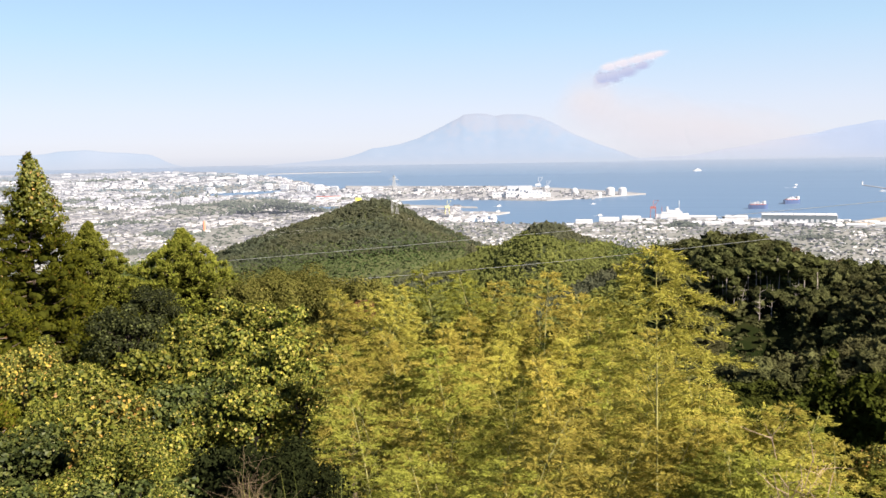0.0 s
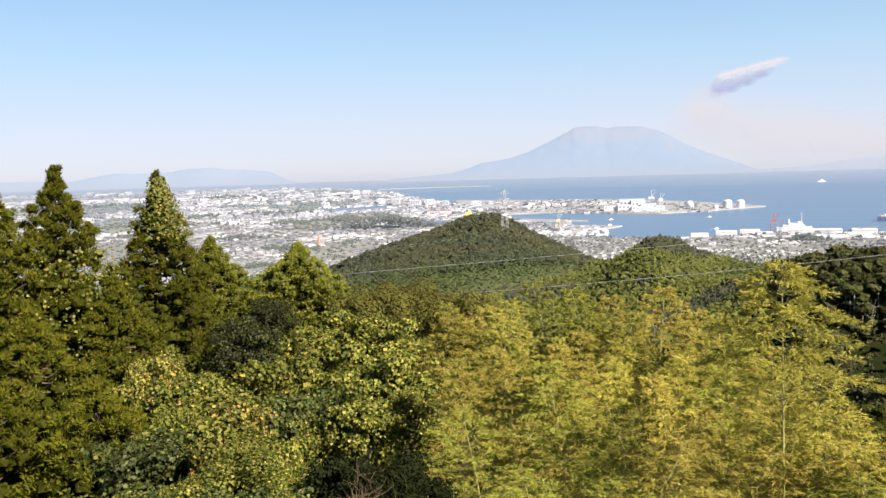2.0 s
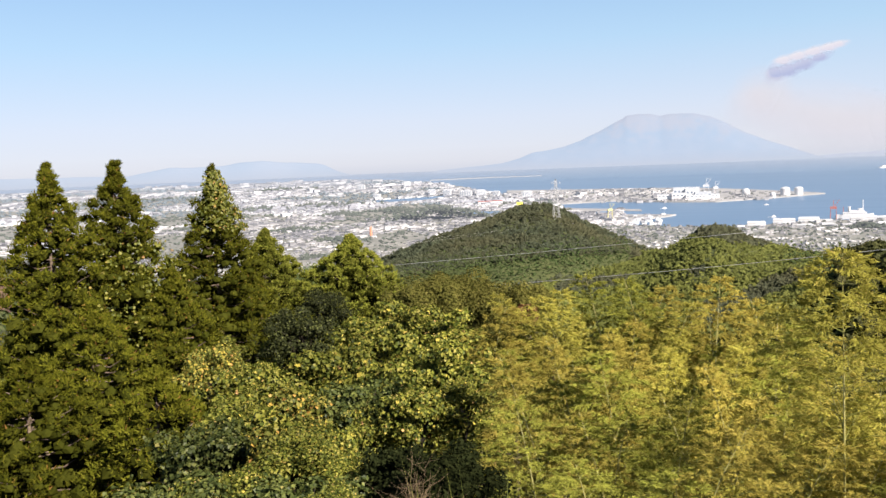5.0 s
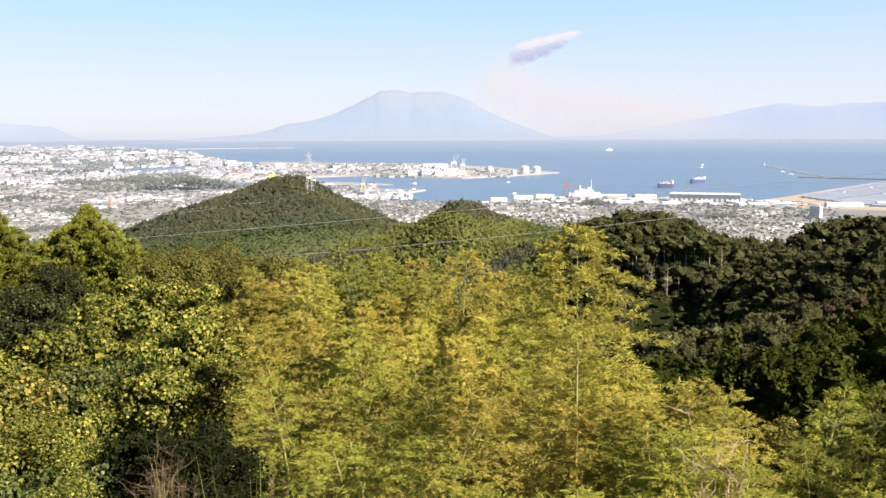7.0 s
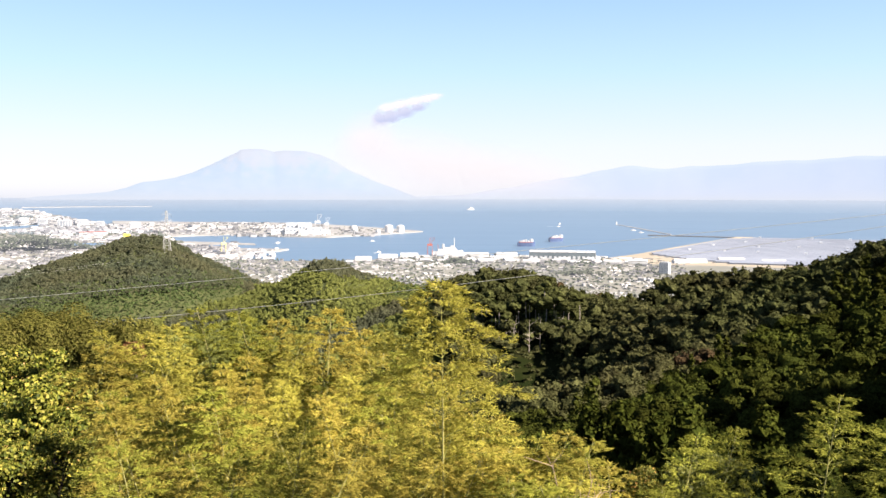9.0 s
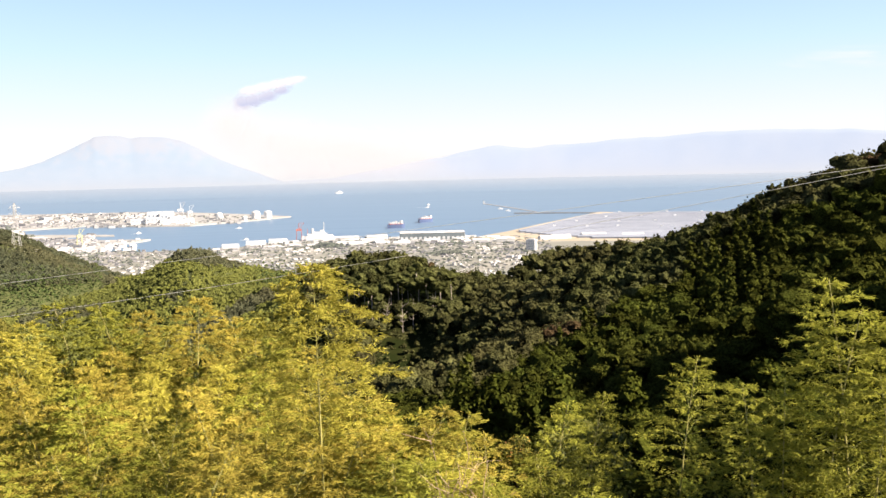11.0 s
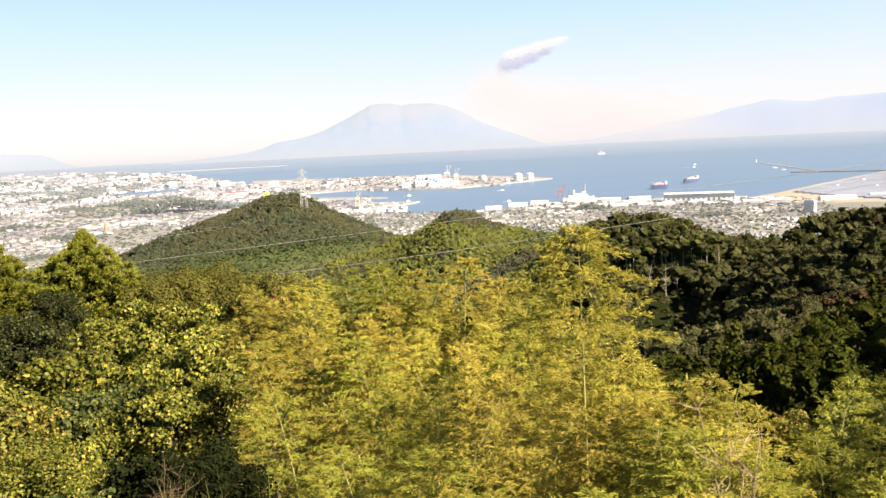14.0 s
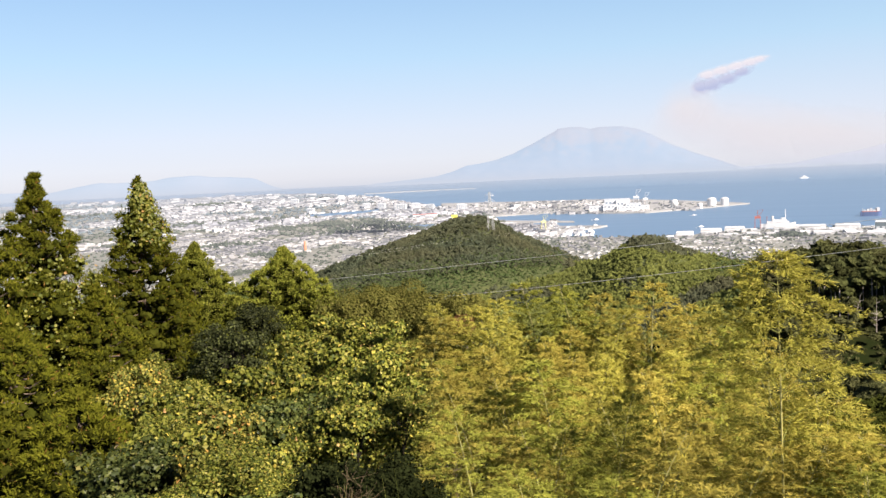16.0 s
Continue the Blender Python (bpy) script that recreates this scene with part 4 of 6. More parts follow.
# the farther hills
az, r, p = sites(-46, 30, 90, 930, lambda r: 1.4 + r * 0.0029, ([-46, -12, -8, 12, 14, 30], [-10.5, -10.5, -9.8, -9.8, -18, -18]))
m = ~((az > 13.8) & (r < 440)) & ~((az > -39.0) & (az < -37.2) & (r > 385) & (r < 452))
az, r, p = az[m], r[m], p[m]
size = (0.75 + r * 0.0024) * rng.uniform(0.6, 1.35, len(r)) ** 1.5
p = p + np.stack([0 * r, 0 * r, 0.2 + r * 0.0014 + size * rng.uniform(-0.25, 0.35, len(r))], -1)
patch = wobble(p[:, 0], p[:, 1], 45, 9)
dip = np.degrees(np.arctan2(p[:, 2] - EYE_Z, r)) + 0.25 * patch
spur = np.interp(az, [-14, -4, 1, 3.4, 5, 6, 9, 13], [-9.6, -8.1, -6.6, -5.5, -5.0, -5.1, -5.6, -6.0])        # crest of the light green ridge
band = np.interp(az, [-14, -9, 0, 5, 13], [-7.3, -6.8, -6.1, -5.4, -5.0])                 # cedars planted behind it
light = (dip < spur) & (r < 560) & (patch > -0.6) & ((az < 5.0) | (patch > -0.1))
cone = (~light & (dip < band) & (dip > band - 1.6 - 0.5 * patch) & (az < 1.2)) | (light & (patch > 0.62) & (dip < spur - 0.8))
light = light & ~cone
p[cone, 2] += size[cone] * 1.4
size[cone] *= 1.15
rest = ~cone & ~light
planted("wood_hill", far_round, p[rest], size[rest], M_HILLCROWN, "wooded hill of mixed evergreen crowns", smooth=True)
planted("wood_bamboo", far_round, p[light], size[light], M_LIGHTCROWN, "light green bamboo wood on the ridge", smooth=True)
planted("wood_cedar", far_cone, p[cone], size[cone] * 1.2, M_HILLCEDAR, "plantation of dark pointed cedars", smooth=False)


# bare ground cut into the inland hill, with a pole on it
u, v = np.meshgrid(np.linspace(0, 1, 16), np.linspace(0, 1, 16), indexing="ij")
a = np.radians(-39.0 + 1.75 * u + 0.35 * (v - 0.5) + 0.12 * wobble(u * 30, v * 30, 6.0, 1.0))
d = 392 + 56 * v + 4 * wobble(u * 30, v * 30, 5.0, 4.0)
cx, cy = d * np.sin(a), d * np.cos(a)
i, j = np.meshgrid(np.arange(15), np.arange(15), indexing="ij")
CF = np.stack([i * 16 + j, i * 16 + j + 1, (i + 1) * 16 + j + 1, (i + 1) * 16 + j], -1).reshape(-1, 4)
cut = new("bare_ground", mesh_of("bare_ground", np.stack([cx, cy, ground_z(cx, cy) + 0.9], -1).reshape(-1, 3), CF, M_CUT, smooth=True))
tagged(cut, "reddish bare ground cut into the inland hill", "ground", kind="structure")
pole = thing("utility_pole", spot(-38.2, 398, gz(-38.2, 398)), "pale concrete utility pole on the bare ground", "pole")
part("shaft", tube([(0, 0, -0.3), (0, 0, 8.5)], [0.22, 0.14], 8), M_CONCRETE, pole, smooth=True)
part("crossarm", bar((-0.9, 0, 7.8), (0.9, 0, 7.8), 0.08), M_STEEL, pole)


# ---- single trees and shrubs ----
def limbed(rng, h, r0, spread, n, top=0.95):
    """A tapered trunk with limbs; returns the trunk's and each limb's mesh arrays, and the limb ends."""
    t = np.linspace(0, 1, 8)
    bend = rng.normal(scale=0.05 * h, size=2)
    axis = np.stack([bend[0] * t ** 2, bend[1] * t ** 2, h * top * t], -1)
    trunk = tube(axis, r0 * (1 - 0.85 * t), 8)
    limbs, ends = [], []
    for q in range(n):
        s = rng.uniform(0.35, 0.9)
        o = axis[int(s * 7)]
        a = rng.uniform(0, 2 * np.pi)
        L = spread * rng.uniform(0.6, 1.0) * (1.15 - 0.5 * s)
        e = o + np.array([math.cos(a) * L, math.sin(a) * L, L * rng.uniform(0.25, 0.8)])
        mid = (o + e) / 2 + rng.normal(scale=0.06 * L, size=3)
        limbs.append(tube([o, mid, e], [r0 * 0.4, r0 * 0.25, r0 * 0.06], 5))
        ends.append(e)
    return trunk, joined(limbs), np.array(ends)


def bamboo_parts(seed, h, spread, leafy=1.0, size=0.082, bare=0.0, face=None, fill=0.72, low=0.54, fan=11):
    """One bamboo: a bending culm, arching branches at its nodes, and blade leaves fanned in flat sprays."""
    rng = np.random.default_rng(seed)
    t = np.linspace(0, 1, 26)
    lean, a0 = rng.uniform(0.06, 0.14) * h * (0.3 if face is not None else 1), rng.uniform(0, 2 * np.pi)
    axis = np.stack([np.cos(a0) * lean * t ** 3, np.sin(a0) * lean * t ** 3, h * (t - 0.03 * t ** 4)], -1)
    culm = tube(axis, 0.034 * (1 - 0.88 * t), 7)
    twigs, P, A, N, S = [], [], [], [], []
    up = np.array([0, 0, 1.0])
    for q, s in enumerate(np.concatenate([np.arange(low, 0.8, 0.034), np.arange(0.8, 0.997, 0.024 if face is None else 0.014)])):
        o = np.array([np.interp(s, t, axis[:, k]) for k in range(3)])
        for b in range(4):
            a = a0 + q * 1.9 + b * 1.6 + rng.uniform(-0.5, 0.5)
            if face is not None and s < bare and math.cos(a - face) > 0.45:
                continue
            env = min(1.0, ((1 - s) * h / 3.4) ** fill) * min(1, 0.4 + 1.3 * s) + 0.06
            L = min(spread * env, 1.25 * (1 - s) * h + 0.06) * rng.uniform(0.55, 1.2)
            out = np.array([math.cos(a), math.sin(a), 0])
            side = np.array([-math.sin(a), math.cos(a), 0])
            u = np.linspace(0, 1, 4)
            line = o + out * (L * u)[:, None] + up * (L * (0.50 * u - 0.42 * u ** 2.4))[:, None]
            twigs.append(tube(line, 0.0045 * (1 - 0.8 * u), 3))
            m = int((6 + 15 * L / spread) * leafy)
            w = rng.uniform(0.12, 1.0, m) ** 0.85
            root = np.stack([np.interp(w, u, line[:, k]) for k in range(3)], -1)
            way = out * 0.75 + side * (rng.choice([-1, 1], m) * rng.uniform(0.3, 1.0, m))[:, None] + up * rng.uniform(-0.2, 0.38, m)[:, None]
            reach = (0.10 + 0.22 * L * (1.1 - w))[:, None]
            for f in range(fan):
                P.append(root + way * reach * rng.uniform(0.1, 1.0, (m, 1)) + rng.normal(scale=0.012, size=(m, 3)))
                A.append(unit(way) + rng.normal(scale=0.32, size=(m, 3)) - up * 0.12)
                N.append(up + rng.normal(scale=0.55, size=(m, 3)))
                S.append(rng.uniform(0.65, 1.3, m) * size * 0.95)
    P, A, N, S = np.concatenate(P), np.concatenate(A), np.concatenate(N), np.concatenate(S)
    return culm, joined(twigs), scatter(SPRIG[0] * np.array([1.15, 1, 1]), SPRIG[1], P, A, N, S)


TIP = {}


def bamboo_set(seed, h, spread, tint, label, *shape):
    culm, twigs, leaves = bamboo_parts(seed, h, spread, *shape)
    ob = thing("bamboo", (0, -40, -60), label, "bamboo", "bamboo grove")
    part("culm", culm, M_CULM, ob, "pale yellow culm", smooth=True)
    TIP[ob.name] = (float(culm[0][-1, 0]), float(culm[0][-1, 1]), 0.0)
    part("branching", twigs, M_TWIG, ob)
    part("leaves", leaves, M_BAMBOO[tint], ob)
    return ob


def put_copy(ob, az, r, tip_z, h, turn, sx=1.0, sink=0.0):
    """A copy whose tip stands at tip_z, rooted in the ground."""
    base = gz(az, r) - 0.1
    k = (tip_z - base) / (0.97 * h)
    x, y, _ = spot(az, r, 0)
    tip = Matrix.Rotation(radians(turn), 3, 'Z') @ Vector(TIP[ob.name]) * sx
    c = copy_thing(ob, Matrix.Translation((x - tip.x, y - tip.y, base)) @ pose(0, 0, 0, 0, 0, turn))
    c.scale = (sx, sx, k)
    return c


B_H = 9.0
NEAR = (1.0, 0.070, 0.0, None, 0.64, 0.54, 13)         # leafiness, leaf length, bare below, facing, fullness, lowest branch, leaves to a twig
FAR = (1.2, 0.095, 0.0, None, 0.66, 0.60, 11)
kinds, far_kinds = [[
    bamboo_set(21, B_H, 1.30, 0, "feathery yellow-green bamboo on the slope", *shape),
    bamboo_set(22, B_H, 1.20, 1, "fresh green bamboo on the slope", *shape),
    bamboo_set(23, B_H, 1.35, 2, "golden bamboo with yellowing leaves", *shape),
    bamboo_set(24, B_H, 1.10, 0, "slender yellow-green bamboo in the grove", *shape),
    bamboo_set(25, B_H, 1.30, 1, "drooping green bamboo in the grove", *shape),
] for shape in (NEAR, FAR)]
kinds.append(bamboo_set(26, B_H, 1.32, 0, "tall yellow-green bamboo with a bare pale culm", 1.6, 0.066, 0.84, radians(96), 0.50, 0.42, 14))
rng = np.random.default_rng(17)


def at_el(az, el, r):
    return EYE_Z + r * math.tan(radians(el))


# the tall bamboo that stands out, and its neighbours by azimuth, height and distance
for k, az, el, r, sx in ((5, 14.0, -6.0, 11.0, 1.0), (0, 12.3, -11.8, 12.4, 1.0), (3, 15.6, -12.0, 11.9, 0.9), (2, 6.9, -7.6, 24, 1.3), (2, 3.6, -8.2, 26, 1.3), (1, -1.6, -7.4, 27, 1.4), (1, 0.9, -7.7, 25, 1.4), (0, 5.2, -9.2, 23, 1.3), (0, -3.2, -8.3, 26, 1.3), (2, 8.7, -9.0, 22, 1.2),
                         (0, -4.6, -8.8, 24, 1.4), (2, -6.8, -9.4, 22, 1.3), (0, 10.3, -9.4, 20, 1.2), (4, 11.6, -10.4, 17, 1.0),
                         (1, 46.4, -7.0, 13.0, 1.15), (1, 50.5, -9.0, 12.0, 1.2), (4, 38.8, -12.0, 14.0, 1.05), (4, 41.5, -13.6, 11.5, 1.0), (1, 33.0, -14.4, 14, 0.8), (4, 30.6, -15.0, 13, 0.9), (0, 20.6, -15.6, 12, 0.9), (2, 22.4, -15.4, 11.4, 0.9), (0, 24.0, -15.8, 11.2, 0.9), (2, 25.0, -17.2, 10.6, 0.7), (0, 23.2, -18.2, 9.8, 0.9), (1, 44.0, -13.0, 12, 0.8),
                         (1, 48.2, -8.8, 12.4, 1.2), (1, 28.4, -18.4, 12, 0.9), (4, 49.2, -12.5, 11.4, 1.1), (4, 32.0, -20.5, 9.5, 0.8)):
    put_copy((far_kinds if r > 14.5 else kinds)[k], az, r, at_el(az, el, r), B_H, rng.uniform(0, 360) if k != 5 else 160, sx)
for row, (r, el, lo, hi, n) in enumerate(((26, -9.2, -9, 9, 9), (22, -10.6, -9.5, 13, 9), (18, -11.6, -9, 15, 8), (15, -13.0, -8.5, 17, 8),
                                          (12.5, -15.0, -8, 19, 7), (10.5, -17.5, -4.5, 22, 5), (8.6, -21.0, 4.0, 24, 3), (7.2, -25.5, 4, 26, 2),
                                          (12.5, -14.0, 15.2, 19.0, 3), (11.5, -15.2, 16.5, 22.5, 4), (10, -18.2, 17, 25.5, 4), (8.4, -22, 17, 27, 3))):
    for q in range(n):
        az = lo + (hi - lo) * (q + 0.5) / n + rng.uniform(-0.9, 0.9)
        rad = r * rng.uniform(0.94, 1.07)
        e = el + rng.uniform(-2.4, 0.7)
        k = ([1, 4, 1, 4, 2, 4] if r < 11 or (r < 16 and az < 3) else [0, 2, 1, 3, 0, 2])[int(rng.integers(0, 6))]
        ob = (far_kinds if rad > 14.5 else kinds)[k]
        turn = rng.uniform(0, 360)
        if az < -1:                            # the grove's edge leans out over the vines
            turn = 180 - math.degrees(math.atan2(TIP[ob.name][1], TIP[ob.name][0])) + rng.uniform(-35, 35)
        put_copy(ob, az, rad, at_el(az, e, rad), B_H, turn, rng.uniform(0.85, 1.1))
for k in kinds + far_kinds:
    for o in (*k.children_recursive, k):
        bpy.data.objects.remove(o)


def cedar(place, h, wide, seed, material, label, power, lumps_n=250, name="cedar_tree", creeper=None, foot=0.08):
    """A conifer: straight tapered trunk, rising limbs, and lumpy sprays of needles."""
    rng = np.random.default_rng(seed)
    ob = thing(name, place, label, "tree", "conifers by the slope")
    t = np.linspace(0, 1, 12)
    part("trunk", tube(np.stack([0.05 * np.sin(5 * t), 0.05 * np.cos(4 * t), h * 0.99 * t], -1), 0.20 * (1 - 0.93 * t), 8), M_BARK, ob, smooth=True)
    limbs, mass, P, A, N, S = [], [], [], [], [], []

    def girth(s):
        return wide * ((1 - s) ** power + 0.01) * min(1, 0.25 + 8 * (1 - s))

    def tuft(c, big, out, k):
        mass.append((ICO0[0] * rng.uniform(0.6, 1.0, (len(ICO0[0]), 1)) * np.array([1, 1, 0.8]) * big * 0.62 + c, ICO0[1]))
        d = rand_dirs(k, rng, 0.45)
        P.append(c + d * np.array([1, 1, 0.85]) * big * rng.uniform(0.55, 1.0, (k, 1)))
        A.append(unit(np.cross(d, rng.normal(size=(k, 3)))) * 0.55 + d * 0.5 + out * 0.2 + np.array([0, 0, 0.45]))
        N.append(d + rng.normal(scale=0.25, size=(k, 3)))
        S.append(rng.uniform(0.6, 1.3, k) * 0.135)

    boughs = int(lumps_n / 1.9)
    for q in range(boughs):                    # boughs of several tufts, with gaps between them
        s = 1 - (q + rng.uniform(0, 1)) / boughs
        s = foot + (1 - foot) * s ** 1.1
        a = 2.4 * q + rng.uniform(-0.5, 0.5)
        out = np.array([math.cos(a), math.sin(a), 0])
        R = (0.12 + 0.42 * min(1.0, 3.2 * (1 - s)) * min(1, wide / 4)) * rng.uniform(0.65, 1.4)
        L = max(0.0, girth(s) * rng.uniform(0.72, 1.08) - 0.45 * R)
        o = np.array([0, 0, h * s - 0.25 * L])
        e = o + out * L + np.array([0, 0, 0.25 * L])
        limbs.append(tube([o, (o + e) / 2 - np.array([0, 0, 0.14 * L]), e], [0.03, 0.022, 0.008], 4))
        for d in rand_dirs(4, rng, 0.35) + out * 0.35:
            tuft(e + d * R * np.array([0.7, 0.7, 0.5]), R * rng.uniform(0.5, 0.75), out, 48)
        tuft(o + (e - o) * 0.55, R * 0.8, out, 8)
    for q in range(lumps_n):                   # the close heart of the tree round its trunk
        s = foot + (0.97 - foot) * rng.uniform() ** 1.2
        a = rng.uniform(0, 2 * np.pi)
        out = np.array([math.cos(a), math.sin(a), 0])
        g = girth(s) * rng.uniform(0.15, 0.62)
        tuft(out * g + np.array([0, 0, h * s]), 0.14 + 0.13 * girth(s), out, 9)
    for s in np.linspace(0.955, 1.0, 9):       # the leader
        tuft(np.array([0, 0, h * s]), 0.10, np.array([0, 0, 1.0]), 12)
    part("branching", joined(limbs), M_BARK, ob)
    P, A, N, S = np.concatenate(P), np.concatenate(A), np.concatenate(N), np.concatenate(S)
    part("crown", scatter(SPRIG[0] * np.array([1.6, 1, 1]), SPRIG[1], P - unit(A) * S[:, None] * 0.2, A, N, S), material, ob)
    part("inner_crown", joined(mass), M_NEEDLEHEART, ob, "inner sprays of needles, painted dark for shade")
    if creeper:                                # a climber over the sunny side, between two heights
        n, z0, z1 = creeper
        s = rng.uniform(z0, z1, n)
        a = rng.normal(-0.6, 0.7, n)
        L = wide * ((1 - s) ** power + 0.03) * rng.uniform(0.9, 1.1, n)
        d = np.stack([np.cos(a), np.sin(a), 0.3 + 0 * a], -1)
        pos = np.stack([np.cos(a) * L, np.sin(a) * L, h * s], -1)
        part("creeper", scatter(*HEART, pos, rng.normal(size=(n, 3)) + np.array([0, 0, -0.5]), d + rng.normal(scale=0.3, size=(n, 3)), rng.uniform(0.6, 1.3, n) * 0.10), M_CREEPER, ob, "bright yellow-green climbing creeper")
    return ob


def plant_conifer(az, el, r, wide, seed, material, label, n=250, name="cedar_tree", creeper=None, power=0.78, foot=0.08):
    top, base = at_el(az, el, r), gz(az, r) - 0.2
    return cedar(spot(az, r, base), top - base, wide * 1.06, seed, material, label, power, int(n * 1.55), name=name, creeper=creeper, foot=foot)


plant_conifer(-35.05, 0.98, 31, 5.2, 1, M_CEDAR, "tall dark green cedar with vines at its foot", 380, power=0.88)
plant_conifer(-31.25, 0.95, 32, 5.8, 2, M_CEDAR, "tall cedar with creeper hanging down one side", 400, creeper=(900, 0.50, 0.84), power=0.86)
plant_conifer(-25.45, 0.40, 34, 5.0, 3, M_CEDAR, "tall narrow cedar hung with creeper near its top", 370, creeper=(800, 0.86, 0.995), power=0.84)
plant_conifer(-41.4, -10.0, 26, 5.0, 4, M_CEDAR, "dark green cedar at the end of the row", 260)
plant_conifer(-22.37, -3.75, 38, 5.2, 5, M_FIR, "smaller fresh green conifer beside the cedars", 400, "conifer", power=0.68, foot=0.42)
plant_conifer(-28.3, -5.9, 30, 4.6, 6, M_CEDAR, "low bushy cedar between taller ones", 260)
plant_conifer(-33.2, -7.5, 26, 4.4, 7, M_CEDAR, "young bushy cedar before the taller ones", 240, power=0.7)
plant_conifer(-37.0, -10.5, 23, 4.0, 9, M_CEDAR, "young bushy cedar before the taller ones", 210, power=0.65)
plant_conifer(-29.6, -12.0, 21, 3.6, 10, M_CEDAR, "young bushy cedar before the taller ones", 200, power=0.65)
plant_conifer(-16.93, -4.35, 40, 5.6, 8, M_FIR, "fresh green conical tree above the shrubs", 420, "conifer", power=0.55, foot=0.5)


def broad_tree(az, el, r, wide, high, seed, material, label, leaves=4200, size=0.20, name="broadleaf_tree", bark=M_BARK):
    """A round tree: trunk, limbs, and a crown of boughs with single leaves."""
    rng = np.random.default_rng(seed)
    top, base = at_el(az, el, r), gz(az, r) - 0.2
    h = top - base
    ob = thing(name, spot(az, r, base), label, "tree", "trees on the slope")
    trunk, limbs, ends = limbed(rng, h - high * 0.6, 0.16, wide * 0.9, 9)
    part("trunk", trunk, bark, ob, smooth=True)
    part("branching", limbs, bark, ob)
    n = 44
    d = rand_dirs(n, rng, 0.4)
    c = np.array([0, 0, h - high]) + d * np.array([wide, wide, high]) * rng.uniform(0.45, 0.86, (n, 1))
    br = rng.uniform(0.13, 0.25, n) * wide
    k = rng.integers(0, n, leaves)
    dd = rand_dirs(leaves, rng, 0.5)
    pos = c[k] + dd * br[k, None] * rng.uniform(0.7, 1.05, (leaves, 1))
    along = unit(np.cross(dd, rng.normal(size=(leaves, 3)))) + dd * 0.3 + np.array([0, 0, -0.3])
    part("crown", scatter(*BROAD, pos, along, dd + np.array([0, 0, 0.5]), rng.uniform(0.6, 1.25, leaves) * size), material, ob)
    return ob


broad_tree(-12.2, -7.2, 32, 2.3, 1.3, 32, M_OLIVE, "olive-brown bushy tree beyond the shrubs", 16000, 0.085)
broad_tree(-9.6, -7.0, 36, 3.2, 1.6, 33, M_OLIVE, "olive-brown spreading tree behind the bamboo", 32000, 0.085)
broad_tree(-6.4, -7.6, 34, 2.0, 1.3, 34, M_OLIVE, "olive-brown tree beside the bamboo", 14000, 0.085)
broad_tree(-3.2, -8.4, 34, 1.2, 1.6, 35, M_BRUSH, "grey-green tree among the bamboo tips", 4000, 0.12)
broad_tree(-5.4, -9.2, 30, 0.45, 0.4, 36, M_RED, "small red-leaved tree beside the bamboo", 600, 0.16)


# trees out of view, added to cast shade on the right-hand bamboo
for a, d, top, wide, s in ((64, 16, 2.2, 2.6, 61), (72, 17, 2.8, 2.8, 62), (80, 16, 2.6, 2.6, 63), (89, 15, 2.4, 2.6, 64), (57.5, 17, 0.6, 2.2, 65)):
    broad_tree(a, top, d, wide, 2.6, s, M_SHRUB, "unseen evergreen tree added to shade the bamboo", 6000, 0.16)


def mound_mesh(seed, wide, high, leaves, size, boughs=30):
    """The leaf cover of a shrub or a heap of vines: domed boughs, leaves laid outwards."""
    rng = np.random.default_rng(seed)
    d = rand_dirs(boughs, rng, 0.7)
    c = d * np.array([wide, wide, high]) * rng.uniform(0.30, 0.90, (boughs, 1))
    br = rng.uniform(0.10, 0.30, boughs) * wide
    k = rng.choice(boughs, leaves, p=br ** 2 / (br ** 2).sum())
    dd = rand_dirs(leaves, rng, 0.45)
    pos = c[k] + dd * br[k, None] * np.array([1, 1, 0.8]) * rng.uniform(0.55, 1.12, (leaves, 1))
    along = unit(np.cross(dd, rng.normal(size=(leaves, 3)))) + np.array([0, 0, -0.35])
    m = leaves // 6                            # curtains of leaves hanging below
    a = rng.uniform(0, 2 * np.pi, m)
    u = rng.uniform(0, 1, m) ** 1.4
    g = wide * (0.82 - 0.25 * u) * (1 + 0.18 * np.sin(3 * a + seed) + 0.12 * np.sin(7 * a + 2 * seed))
    dd = np.concatenate([dd, np.stack([np.cos(a), np.sin(a), 0.2 + 0 * a], -1)])
    pos = np.concatenate([pos, np.stack([np.cos(a) * g, np.sin(a) * g, -1.7 * high * u + 0.15], -1) + rng.normal(scale=0.06 * wide, size=(m, 3))])
    along = np.concatenate([along, rng.normal(scale=0.6, size=(m, 3)) + np.array([0, 0, -0.7])])
    n = leaves + m
    leaf = scatter(*KITE, pos, along, dd + np.array([0, 0, 0.5]) + rng.normal(scale=0.75, size=(n, 3)), rng.uniform(0.45, 1.4, n) * size)
    stems = []
    for q in range(boughs):
        stems.append(tube([(0, 0, -high * 1.2), c[q] * 0.5 + rng.normal(scale=0.05 * wide, size=3), c[q]], [0.026, 0.016, 0.006], 5))
    return leaf, joined(stems)


